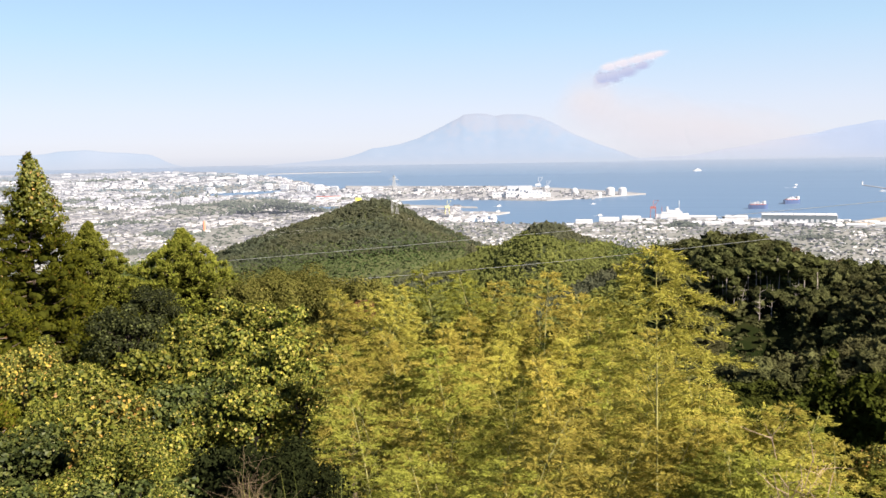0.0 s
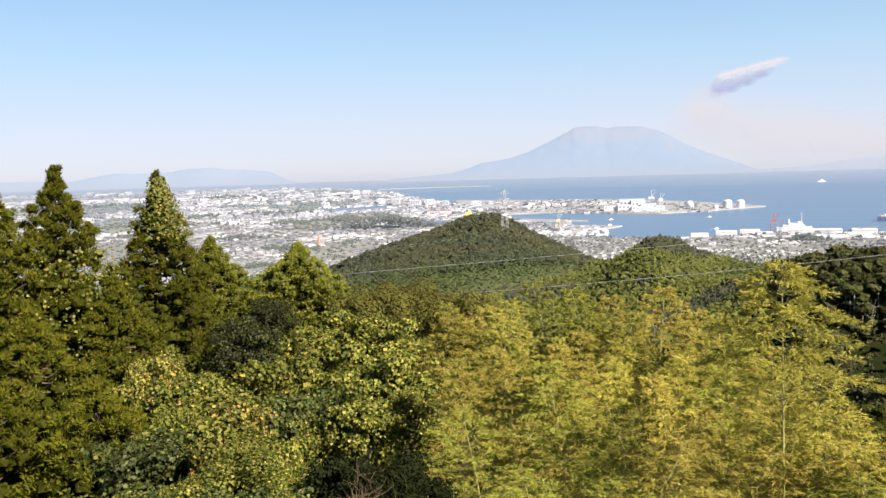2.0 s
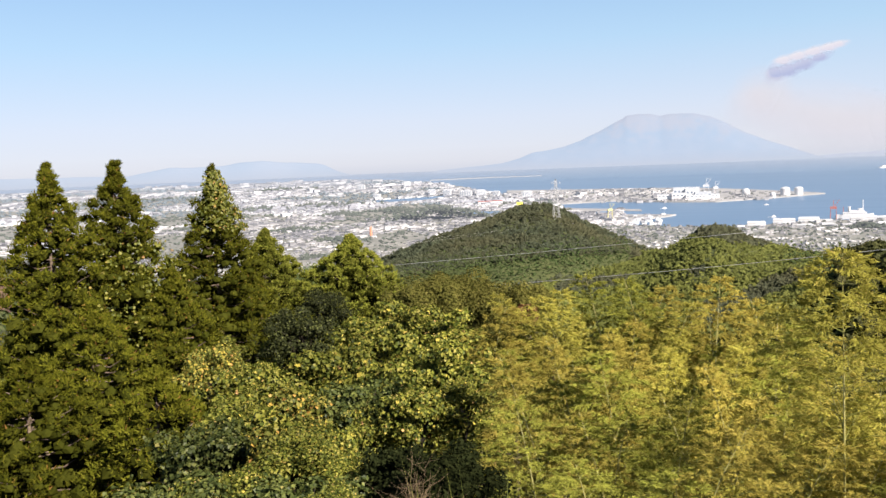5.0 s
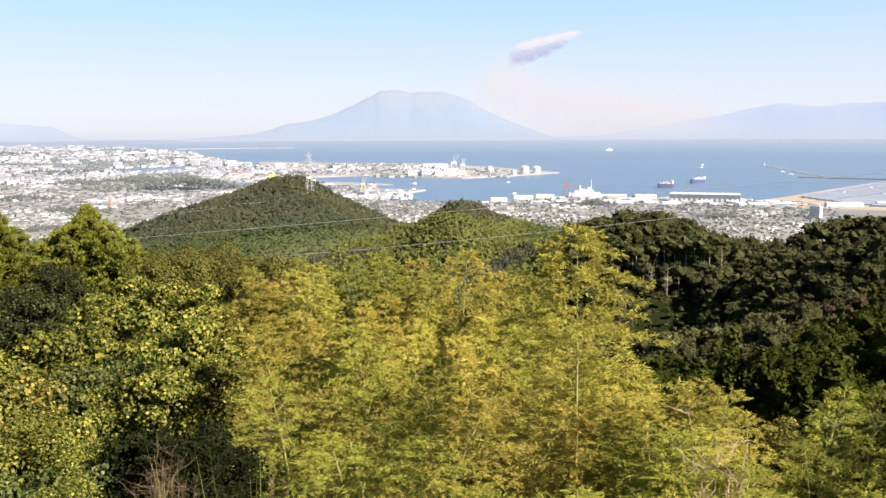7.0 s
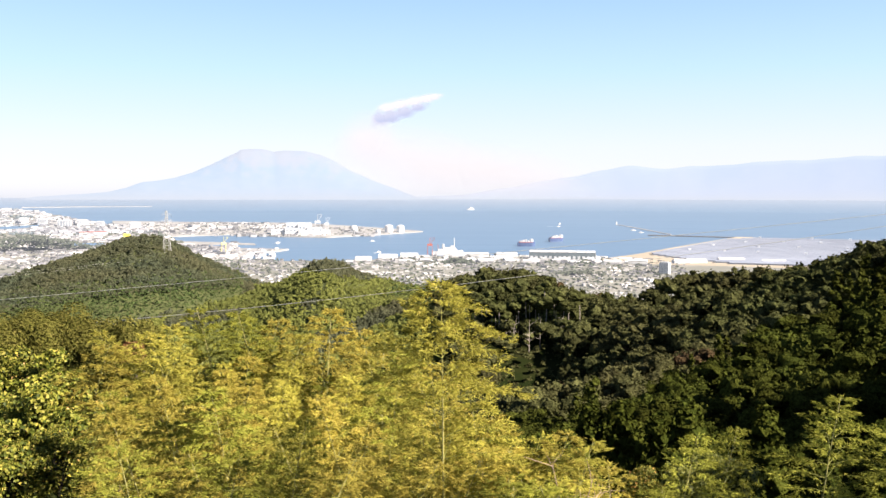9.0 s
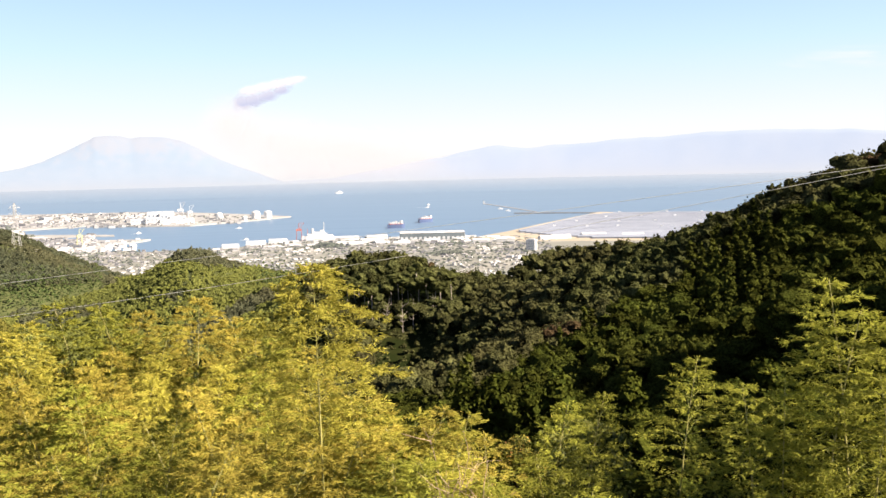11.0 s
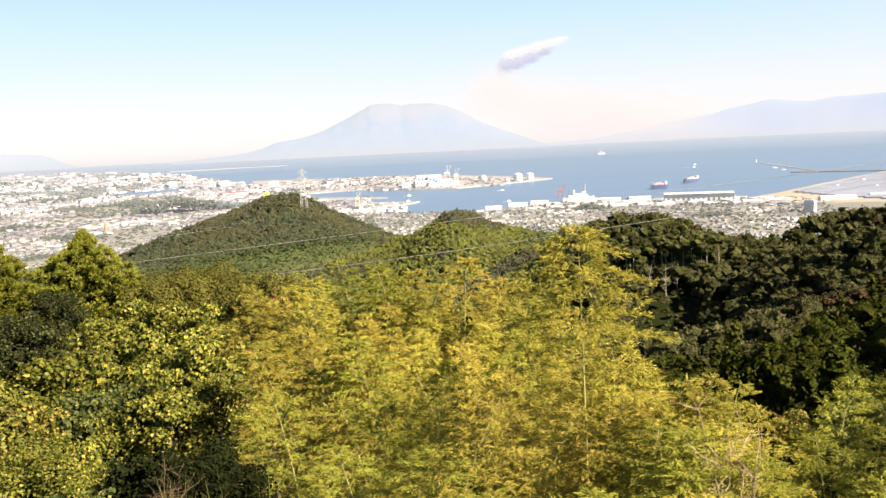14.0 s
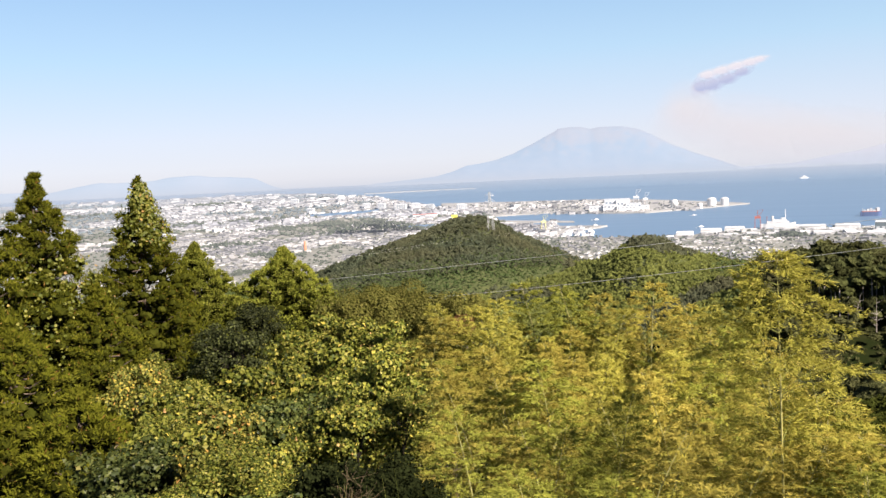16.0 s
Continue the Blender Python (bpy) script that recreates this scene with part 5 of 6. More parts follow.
MOUNDS = {}
for seed, key, material, size in ((51, "vine", M_VINE, 0.105), (52, "vine2", M_VINE, 0.092), (53, "gold", M_VINE_GOLD, 0.092), (54, "ever", M_SHRUB, 0.08), (55, "olive", M_OLIVE, 0.08), (56, "brush", M_BRUSH, 0.08),
                                  (57, "vine_near", M_VINE, 0.062), (58, "vine2_near", M_VINE, 0.056), (59, "shade", M_SHADELEAF, 0.09), (60, "laurel", M_LAUREL, 0.085)):
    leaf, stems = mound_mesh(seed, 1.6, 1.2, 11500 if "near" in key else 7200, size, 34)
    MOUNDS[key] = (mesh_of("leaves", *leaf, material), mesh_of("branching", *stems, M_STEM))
MOUND_LABEL = {"vine": "shrub smothered in broad-leaved vines", "vine2": "green vine-covered shrub with some yellow leaves", "gold": "vine-covered shrub turning gold and orange",
               "ever": "dark glossy evergreen shrub", "laurel": "deep green broad-leaved evergreen shrub", "shade": "added blackish shrub standing in for deep shade", "olive": "olive-brown shrub beside the bamboo", "brush": "pale green leafy shrub"}


def shrub(key, az, el, r, k=1.0, flat=1.0):
    """A shrub with its top at el degrees, its stem reaching the ground."""
    top = at_el(az, el, r)
    base = gz(az, r) - 0.1
    ob = thing("shrub", spot(az, r, base), MOUND_LABEL[key], "shrub", "shrubs on the slope", turn=rng.uniform(0, 360))
    lift = top - base - 1.45 * k * flat
    shape = MOUNDS[key + "_near" if r < 13.8 and key + "_near" in MOUNDS else key]
    leaf = part("leaves", shape[0], None, ob)
    stem = part("branching", shape[1], None, ob)
    for o in (leaf, stem):
        o.matrix_local = Matrix.Translation((0, 0, lift)) @ Matrix.Diagonal((k, k, k * flat, 1))
    drop = lift - 1.4 * k * flat
    if drop > -0.2:
        part("trunk", tube([(0, 0, -0.2), (0.05, 0.03, drop * 0.5), (0, 0, drop + 0.3)], [0.035, 0.03, 0.02], 6), M_STEM, ob)
    return ob


rng = np.random.default_rng(29)
for key, az, el, r, k in (
        ("ever", -18.9, -7.2, 30, 0.8), ("ever", -20.6, -8.2, 27, 0.9), ("vine", -15.2, -8.3, 29, 1.1), ("vine2", -12.4, -8.6, 28, 1.0), ("vine", -9.6, -9.2, 26, 1.0), ("olive", -7.4, -9.6, 26, 0.9),
        ("vine2", -17.5, -10.2, 24, 1.1), ("vine", -13.6, -10.3, 23, 1.2), ("vine2", -10.6, -10.8, 21, 1.0), ("vine", -21.2, -11.2, 23, 1.1), ("gold", -26.4, -10.2, 24, 0.8), ("vine2", -24.6, -11.8, 22, 1.0),
        ("gold", -20.2, -13.2, 18, 0.9), ("laurel", -16.4, -13.0, 18, 1.0), ("vine", -12.8, -13.0, 17, 0.62), ("vine2", -23.8, -14.0, 17, 1.0), ("gold", -22.0, -15.2, 15, 0.8), ("laurel", -26.6, -14.8, 16, 0.9),
        ("vine2", -9.8, -13.6, 17, 0.5), ("vine", -20.6, -16.0, 13.5, 0.7), ("vine2", -25.0, -17.6, 13, 0.8),
        ("laurel", -28.6, -18.0, 12.5, 0.9), ("laurel", -21.4, -18.6, 12, 0.8), ("vine2", -19.6, -20.0, 10.8, 0.55), ("laurel", -24.4, -21.2, 10, 0.8), ("laurel", -28.4, -22.0, 9.6, 0.8),
        ("brush", -21.5, -22.6, 9.2, 0.45), ("vine2", -24, -26, 7.8, 0.7), ("vine", -30, -27, 7.6, 0.7), ("vine", -20.5, -27.5, 7.2, 0.5),
        # blackish shrubs added to stand in for the hollow's deep shade
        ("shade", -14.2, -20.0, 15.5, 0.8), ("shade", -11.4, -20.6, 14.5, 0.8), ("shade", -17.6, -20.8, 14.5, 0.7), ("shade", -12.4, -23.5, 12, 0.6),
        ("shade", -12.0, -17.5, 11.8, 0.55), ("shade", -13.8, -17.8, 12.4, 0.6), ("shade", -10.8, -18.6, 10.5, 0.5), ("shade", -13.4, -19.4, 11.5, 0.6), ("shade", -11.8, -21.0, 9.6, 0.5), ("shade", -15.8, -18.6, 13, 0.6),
        ("brush", 30.8, -15.6, 17, 0.9), ("ever", 40.0, -19.5, 10.5, 0.9),
        ("ever", 36.0, -23, 8.8, 0.8), ("brush", 30.0, -23.5, 8.8, 0.7), ("brush", 48.5, -21.5, 8.8, 0.9), ("gold", 27.2, -17.0, 13.5, 0.35)):
    shrub(key, az, el, r, k, rng.uniform(0.85, 1.05))
for q in range(26):                            # the same vines in the dips between
    az, r = -25.5 + 17.5 * ((q * 0.618) % 1), 30 * 0.968 ** q
    el = float(np.interp(r, [10, 13.5, 18, 24, 30], [-21, -17, -13.8, -10.8, -8.6])) + rng.uniform(-1.5, -0.4)
    if not (az > -15.6 and r < 16.5):
        shrub("vine2" if q % 3 else "vine", az, el, r, rng.uniform(0.5, 0.8), rng.uniform(0.85, 1.0))


# low leafy growth over the near slope, shade put into its dark colour
n = 60000
r = 4.2 * np.exp(rng.uniform(0, math.log(22), n))
a = np.radians(rng.uniform(-50, 62, n))
x, y = r * np.sin(a), r * np.cos(a)
pos = np.stack([x, y, ground_z(x, y) + rng.uniform(0.0, 0.5, n) * (0.4 + r / 25)], -1)
along = rng.normal(size=(n, 3)) * np.array([1, 1, 0.5]) + np.array([0, 0, 0.25])
tagged(new("undergrowth", mesh_of("undergrowth", *scatter(*BROAD, pos, along, rng.normal(size=(n, 3)) * 0.6 + np.array([0, 0, 1.0]), rng.uniform(0.6, 1.4, n) * (0.06 + 0.012 * r)), M_SHADELEAF)), "low leafy growth with shade in its dark colour", "undergrowth", kind="stuff")

# dead pale trees and the dry stalks
def bare_tree(az, r, h, seed, label):
    rng = np.random.default_rng(seed)
    ob = thing("dead_tree", spot(az, r, gz(az, r) - 0.2), label, "tree")
    trunk, limbs, ends = limbed(rng, h, 0.016 * h, h * 0.25, 14, 1.0)
    part("trunk", trunk, M_PALEBARK, ob)
    part("branching", limbs, M_PALEBARK, ob)
    return ob


def bare_shrub(az, el, r, seed, bark, label, spread=1.0, fine=1.0, sub=7):
    """Leafless: a thin stem that forks into a spray of fine twigs at its top."""
    rng = np.random.default_rng(seed)
    base = gz(az, r) - 0.2
    h = at_el(az, el, r) - base
    ob = thing("bare_shrub", spot(az, r, base), label, "shrub")
    fork = np.array([0, 0, h - 1.5])
    part("trunk", tube([(0, 0, 0), (0.06, 0.03, h * 0.5), fork], [0.022, 0.018, 0.013], 6), bark, ob)
    twigs = []
    for q in range(9):
        out = np.array([*rng.normal(scale=0.32 * spread, size=2), rng.uniform(0.7, 1.5)])
        mid = fork + out * 0.5 + rng.normal(scale=0.06, size=3)
        twigs.append(tube([fork, mid, fork + out], [0.011 * fine, 0.008 * fine, 0.003 * fine], 5))
        for k in range(sub):
            o = fork + out * rng.uniform(0.25, 1.0)
            e = o + np.array([*rng.normal(scale=0.16, size=2), rng.uniform(0.02, 0.3)])
            twigs.append(tube([o, (o + e) / 2 + rng.normal(scale=0.02, size=3), e], [0.005 * fine, 0.004 * fine, 0.002 * fine], 4))
    part("branching", joined(twigs), bark, ob)
    return ob


for az, r, h, s in ((19.9, 236, 10, 1), (20.6, 239, 9, 2), (18.8, 240, 9.5, 3), (22.0, 240, 8, 4)):
    bare_tree(az, r, h, s, "bleached bare tree in the shaded wood")
for az, el, r, s in ((22.8, -17.0, 9.5, 5), (24.2, -18.0, 9.8, 6), (23.5, -19.3, 9.0, 9)):
    bare_shrub(az, el, r, s, M_TANTWIG, "dry bare shrub with fine tan twigs among the leaves", 0.7, 0.8)
for az, el, r, s in ((-13.6, -17.6, 9.4, 7), (-12.8, -19.0, 9.0, 10)):
    bare_shrub(az, el, r, s, M_DRY, "dry brown bare shrub among the vines", 0.5, 0.34, 16)


def tussock(az, el, r, seed, label):
    """Long arching grass blades from one root."""
    rng = np.random.default_rng(seed)
    top, base = at_el(az, el, r), gz(az, r) - 0.05
    n = 40
    a = rng.uniform(0, 2 * np.pi, n)
    L = rng.uniform(0.75, 1.05, n)
    pos = np.stack([0.15 * np.cos(a), 0.15 * np.sin(a), 0 * a], -1)
    along = np.stack([np.cos(a) * 0.16, np.sin(a) * 0.16, 0 * a + 1], -1)
    V, F = scatter(BLADE[0] * np.array([0.05, 1, 1]), BLADE[1], pos, along, rng.normal(size=(n, 3)), L * (top - base))
    ob = new("grass_tussock", mesh_of("grass_tussock", V, F, M_BRUSH))
    ob.matrix_world = pose(*spot(az, r, base))
    return tagged(ob, label, "grass")


tussock(-10.2, -20.5, 8.6, 1, "tall pale grass tussock at the edge of the bamboo")
tussock(-9.2, -21.5, 8.4, 2, "tall pale grass tussock at the edge of the bamboo")


# ---- power line ----
def tower():
    az, r = -3.34, 621
    base = gz(az, r) - 0.5
    h = at_el(az, -1.22, r) - base
    ob = thing("transmission_tower", spot(az, r, base), "grey steel lattice pylon on the wooded hill", "pylon", turn=20)
    def half(z):
        return 2.0 * (1 - z / h) + 0.35
    for sx in (-1, 1):
        for sy in (-1, 1):
            part("leg", bar((sx * half(0), sy * half(0), 0), (sx * half(h), sy * half(h), h), 0.125), M_STEEL, ob)
    levels = [h * q for q in (0, 0.18, 0.35, 0.49, 0.61, 0.71, 0.80, 0.88, 0.95, 1)]
    for z0, z1 in zip(levels, levels[1:]):
        a, b = half(z0), half(z1)
        rows = []
        for (ux, uy), (wx, wy) in (((-1, -1), (1, -1)), ((1, -1), (1, 1)), ((1, 1), (-1, 1)), ((-1, 1), (-1, -1))):
            rows.append(bar((ux * a, uy * a, z0), (wx * b, wy * b, z1), 0.045))
            rows.append(bar((wx * a, wy * a, z0), (ux * b, uy * b, z1), 0.045))
            rows.append(bar((ux * b, uy * b, z1), (wx * b, wy * b, z1), 0.045))
        part("bracing", joined(rows), M_STEEL, ob)
    for z, w in ((h * 0.62, 4.4), (h * 0.76, 3.9), (h * 0.90, 3.4)):
        for s in (-1, 1):
            rows = [bar((s * half(z), -0.6, z), (s * w, 0, z), 0.09), bar((s * half(z), 0.6, z), (s * w, 0, z), 0.09), bar((s * half(z), 0, z + 1.8), (s * w, 0, z), 0.09)]
            arm = part("crossarm", joined(rows), M_STEEL, ob)
            part("insulator", lathe([(0.04, 0), (0.15, -0.4), (0.07, -0.8), (0.15, -1.2), (0.04, -1.7)], 8), M_GLASS, arm).location = (s * w, 0, z)
    return ob


tower()


def cable(p, q, sag, label, thick=0.042):
    t = np.linspace(0, 1, 60)
    p, q = np.array(p), np.array(q)
    line = p + (q - p) * t[:, None] - np.array([0, 0, 1]) * (sag * 4 * t * (1 - t))[:, None]
    ob = new("power_cable", mesh_of("power_cable", *tube(line, np.full(60, thick), 5), M_CABLE))
    return tagged(ob, label, "cable", "power cables")


def dirpt(az, el, r):
    return spot(az, r, EYE_Z + r * math.tan(radians(el)))


cable(dirpt(-26, -7.55, 332), dirpt(58, 1.39, 168), 5.9, "grey power cable hung across the valley")
cable(dirpt(-26, -6.72, 317), dirpt(58, 0.95, 158), 0.9, "grey power cable hung across the valley")
cable(dirpt(-24, -5.55, 560), dirpt(-2.2, -4.02, 610), 0.4, "thin power cable running up the wooded hill", 0.022)
cable(dirpt(-24, -5.75, 560), dirpt(-2.2, -4.12, 610), 0.4, "thin power cable running up the wooded hill", 0.022)

# ---- the town ----
rng = np.random.default_rng(41)


def boxes_mesh(name, C, S, turn, mats, gable, label):
    """Many buildings: walls of one material, roofs (flat or pitched) of another."""
    n = len(C)
    c, s = np.cos(turn), np.sin(turn)
    X = np.array([-1, 1, 1, -1]) / 2
    Y = np.array([-1, -1, 1, 1]) / 2
    def ring(k, z, over=1.0):
        px, py = X[None] * S[:, 0:1] * over * k[0], Y[None] * S[:, 1:2] * over * k[1]
        return np.stack([C[:, 0:1] + c[:, None] * px - s[:, None] * py, C[:, 1:2] + s[:, None] * px + c[:, None] * py, np.repeat((C[:, 2] + z)[:, None], 4, 1)], -1)
    low, high = ring((1, 1), 0 * S[:, 2] - 3), ring((1, 1), S[:, 2])
    walls = np.concatenate([low, high], 1).reshape(-1, 3)
    wf = np.array([(0, 1, 5, 4), (1, 2, 6, 5), (2, 3, 7, 6), (3, 0, 4, 7)])
    WFc = (wf[None] + (np.arange(n) * 8)[:, None, None]).reshape(-1, 4)
    eave = ring((1, 1), S[:, 2], 1.06)
    ridge = ring((1, 0.04), S[:, 2] + np.where(gable, S[:, 1] * 0.22, 0.5), 1.06)
    ridge = np.where(gable[:, None, None], ridge, ring((1, 1), S[:, 2] + 0.5, 1.02))
    roofs = np.concatenate([eave, ridge], 1).reshape(-1, 3)
    rf = np.array([(0, 1, 5, 4), (1, 2, 6, 5), (2, 3, 7, 6), (3, 0, 4, 7), (4, 5, 6, 7)])
    RFc = (rf[None] + (np.arange(n) * 8)[:, None, None]).reshape(-1, 4) + len(walls)
    slots = np.concatenate([np.zeros(len(WFc)), np.ones(len(RFc))])
    ob = new(name, mesh_of(name, np.concatenate([walls, roofs]), np.concatenate([WFc, RFc]), mats, slots))
    return tagged(ob, label, "town", kind="stuff")


def town(name, n, az0, az1, el0, el1, label, keep, px=(5, 13), tall=0.06, mats=None, up=3.0):
    """Buildings strewn over a stretch of the plain, sized a little larger with distance."""
    az, el = rng.uniform(az0, az1, n), -np.exp(rng.uniform(np.log(-el1), np.log(-el0), n))
    ok = keep(az, el)
    az, el = az[ok], el[ok]
    r = np.array([far_r(e) for e in el])
    x, y = r * np.sin(np.radians(az)), r * np.cos(np.radians(az))
    z = np.maximum(ground_z(x, y), sea_z(r) + up)
    k = r / 1560
    big = rng.uniform(size=len(az)) < tall
    sx = rng.uniform(*px, len(az)) * k * np.where(big, 1.5, 1) * np.where((r > 1350) & (px[1] < 8), rng.uniform(1.0, 2.6, len(az)), 1)
    sy = sx * rng.uniform(0.55, 1.1, len(az)) * (1 + (r > 2200))
    sz = rng.uniform(0.9, 1.9, len(az)) * k * np.where(big, rng.uniform(1.6, 3.0, len(az)), 1)
    gable = (rng.uniform(size=len(az)) < 0.6) & ~big & (r < 2300)
    turn = np.radians(np.where(r > 1350, rng.choice([-18, 8, 14], len(az)) - az, rng.choice([12, 34, 55, 100, 124], len(az))) + rng.normal(scale=6, size=len(az)))
    return boxes_mesh(name, np.stack([x, y, z], -1), np.stack([sx, sy, sz], -1), turn, mats or [M_WALL, M_ROOF], gable, label)


# far walls and roofs: haze put into the colour as lifted, pale tones
M_FARWALL = surface("hazy_white_wall", (0.34, 0.345, 0.345), (0.64, 0.64, 0.63), 0.006, 0.85, bump=0.0, spread=0.45)
M_FARROOF = surface("pale_flat_roof", (0.18, 0.185, 0.20), (0.36, 0.36, 0.37), 0.006, 0.8, bump=0.0, spread=0.6)


def belt(az, el):
    """Long wooded belts between the quarters of the town, more of them inland."""
    return wobble(az * 2.6, np.log(-el) * 52, 7.0, 2.0) + 0.30 * np.clip((-az - 27) / 9, 0, 1) - 0.13 * np.clip((az + 27) / 5, 0, 1) + 0.25 * wobble(az * 14, el * 60, 7.0, 5.0)


def dry(az, el):
    """Off the two inlets."""
    one = (az > -15.2) & (az < -10.5) & (el > np.interp(az, [-15.2, -12.7, -10.6], [-2.42, -2.44, -2.26])) & (el < np.interp(az, [-15.2, -12.7, -10.6], [-2.23, -2.18, -2.10]))
    return ~one & ~((az > -9.6) & (az < -7.0) & (el > -3.47) & (el < -3.25))


green = lambda az, el: (belt(az, el) < 0.13) & dry(az, el)
town("town_houses", 11500, -46, 1, -7.0, -3.0, "low houses of the town on the plain", lambda a, e: green(a, e), (2.2, 5.0), 0.02)
town("town_blocks", 12500, -46, -4.5, -3.2, -1.25, "dense white town spreading along the bay", lambda a, e: green(a, e) & (e < np.interp(a, COAST_AZ, COAST_EL)), (1.7, 4.2), 0.04, [M_FARWALL, M_FARROOF])
town("town_far", 4600, -40, -9, -1.5, -0.82, "far white town at the head of the bay", lambda a, e: (belt(a, e) < 0.25) & (e < np.interp(a, COAST_AZ, COAST_EL) - 0.02), (2.0, 6), 0.08, [M_FARWALL, M_FARROOF])
town("town_shore", 1800, -2, 30, -7.2, -4.3, "houses and works along the near shore", lambda a, e: e < np.interp(a, COAST_AZ, COAST_EL) - 0.05, (3.0, 8.0), 0.03)
town("harbour_sheds", 640, -6, 11.5, -3.0, -2.05, "white sheds crowded along the harbour spit", lambda a, e: (e > np.interp(a, [-6, 5, 9, 11.6], [-2.75, -3.0, -3.0, -2.8])) & (e < np.interp(a, [-2, 5, 9, 11.6], [-2.05, -2.15, -2.42, -2.6])) & ((a < 6.6) | (rng.uniform(size=len(a)) < 0.3)), (3, 9), 0.04, [M_WALL, M_ROOF], 3.0)
town("pier_sheds", 150, -2, 3.3, -4.4, -3.58, "low sheds on the harbour pier", lambda a, e: e < np.interp(a, [-2, 1, 3.3], [-3.74, -3.77, -3.84]), (3, 9), 0.04, [M_FARWALL, M_FARROOF], 3.0)
town("shore_works", 160, 7.5, 27, -4.75, -4.2, "long white sheds on the waterfront", lambda a, e: e < np.interp(a, COAST_AZ, COAST_EL) - 0.04, (7, 17), 0.0, [M_FARWALL, M_FARWALL])

# copses and gardens between the houses
n = 20000
az, el = rng.uniform(-46, 30, n), -np.exp(rng.uniform(np.log(0.85), np.log(7.2), n))
ok = (el < np.interp(az, COAST_AZ, COAST_EL) - 0.05) & ((belt(az, el) > 0.06) | (rng.uniform(size=n) < np.where(az > 2, 0.85, 0.20)))
az, el = az[ok], el[ok]
r = np.array([far_r(e) for e in el])
p = np.stack([r * np.sin(np.radians(az)), r * np.cos(np.radians(az)), 0 * r], -1)
p[:, 2] = ground_z(p[:, 0], p[:, 1]) + 1.0
shapes = [crown(rng, 1.3, 0.55, 2, 0, 0.3, OCTA) for _ in range(4)]
size = rng.uniform(1.4, 3.4, len(r)) * r / 1560 * np.where(belt(az, el) > 0.06, 1.7, np.where(az > 2, 1.3, 1.0))
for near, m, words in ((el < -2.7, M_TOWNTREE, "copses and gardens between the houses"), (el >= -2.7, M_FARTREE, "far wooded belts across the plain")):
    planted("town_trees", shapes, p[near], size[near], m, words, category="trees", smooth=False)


# trees and rough grass on the spit
n = 420
az, el = rng.uniform(-6, 11.6, n), rng.uniform(-3.0, -2.1, n)
ok = (el > np.interp(az, [-6, 5, 9, 11.6], [-2.72, -3.0, -3.0, -2.78])) & (el < np.interp(az, [-2, 5, 9, 11.6], [-2.1, -2.2, -2.46, -2.62]))
az, el = az[ok], el[ok]
r = np.array([far_r(e) for e in el])
p = np.stack([r * np.sin(np.radians(az)), r * np.cos(np.radians(az)), sea_z(r) + 3.6], -1)
planted("town_trees", shapes, p, rng.uniform(1.2, 3.0, len(r)) * r / 1560, M_TOWNTREE, "trees and rough grass on the harbour spit", category="trees", smooth=False)


# wooded knolls in the town
def knoll(name, az, el, wide, high, label, n=90):
    r = far_r(el)
    k = r / 1560
    u, v = rng.normal(size=n) * wide * 0.45, rng.normal(size=n) * 14 * k
    az2 = az + u
    r2 = r + v
    h = high * k * np.exp(-0.5 * (u / (wide * 0.45)) ** 2)
    P = np.stack([r2 * np.sin(np.radians(az2)), r2 * np.cos(np.radians(az2)), 0 * r2], -1)
    P[:, 2] = ground_z(P[:, 0], P[:, 1]) + h * rng.uniform(0.3, 1, n)
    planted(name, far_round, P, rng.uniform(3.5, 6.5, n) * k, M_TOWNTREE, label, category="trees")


knoll("wooded_knoll", -11.1, -3.62, 4.6, 23, "broad wooded hill rising from the town", 340)
for az, el, wide, high in ((-22.5, -2.55, 3.2, 4), (-18.2, -2.5, 4.4, 6), (-20.2, -4.0, 3.2, 5), (-18.2, -4.8, 2.0, 5), (-17.6, -3.1, 1.8, 4), (-19.3, -5.9, 1.4, 4), (-14.0, -3.0, 1.4, 5), (-26.5, -3.6, 2.5, 5), (15.2, -4.85, 1.2, 8), (23.0, -5.5, 2.2, 5), (-30, -1.6, 5, 3), (-21, -1.35, 3.5, 3)):
    knoll("wooded_knoll", az, el, wide, high, "low wooded knoll rising from the town")


# ---- harbour things ----
def on_shore(az, el, up=3.0):
    return shore(az, el, up)


def warehouse(az, el, length, wide, high, walls, turn, label, bays=6, end=None):
    ob = thing("warehouse", on_shore(az, el), label, "warehouse", turn=turn)
    shell = part("wall", box(0, 0, -2, length, wide, high + 2), walls, ob)
    for q in range(bays):
        x = -length / 2 + (q + 0.5) * length / bays
        w = length / bays * 0.94
        V = np.array([(x - w / 2, -wide / 2 - 0.5, high), (x + w / 2, -wide / 2 - 0.5, high), (x + w / 2, 0, high + 3), (x - w / 2, 0, high + 3), (x + w / 2, wide / 2 + 0.5, high), (x - w / 2, wide / 2 + 0.5, high)])
        part("roof", (V, np.array([(0, 1, 2, 3), (3, 2, 4, 5)])), M_WHITE, ob, "white roof")
    if end:
        part("end_wall", box(length / 2 + 0.4, 0, -1, 0.6, wide * 0.98, high + 0.8), end, ob, "white end wall")
    for q in range(bays * 2):
        x = -length / 2 + (q + 0.5) * length / bays / 2
        part("door", box(x, -wide / 2 - 0.15, 0, length / bays * 0.28, 0.3, high * 0.45), M_GREYPAINT, shell)
    return ob


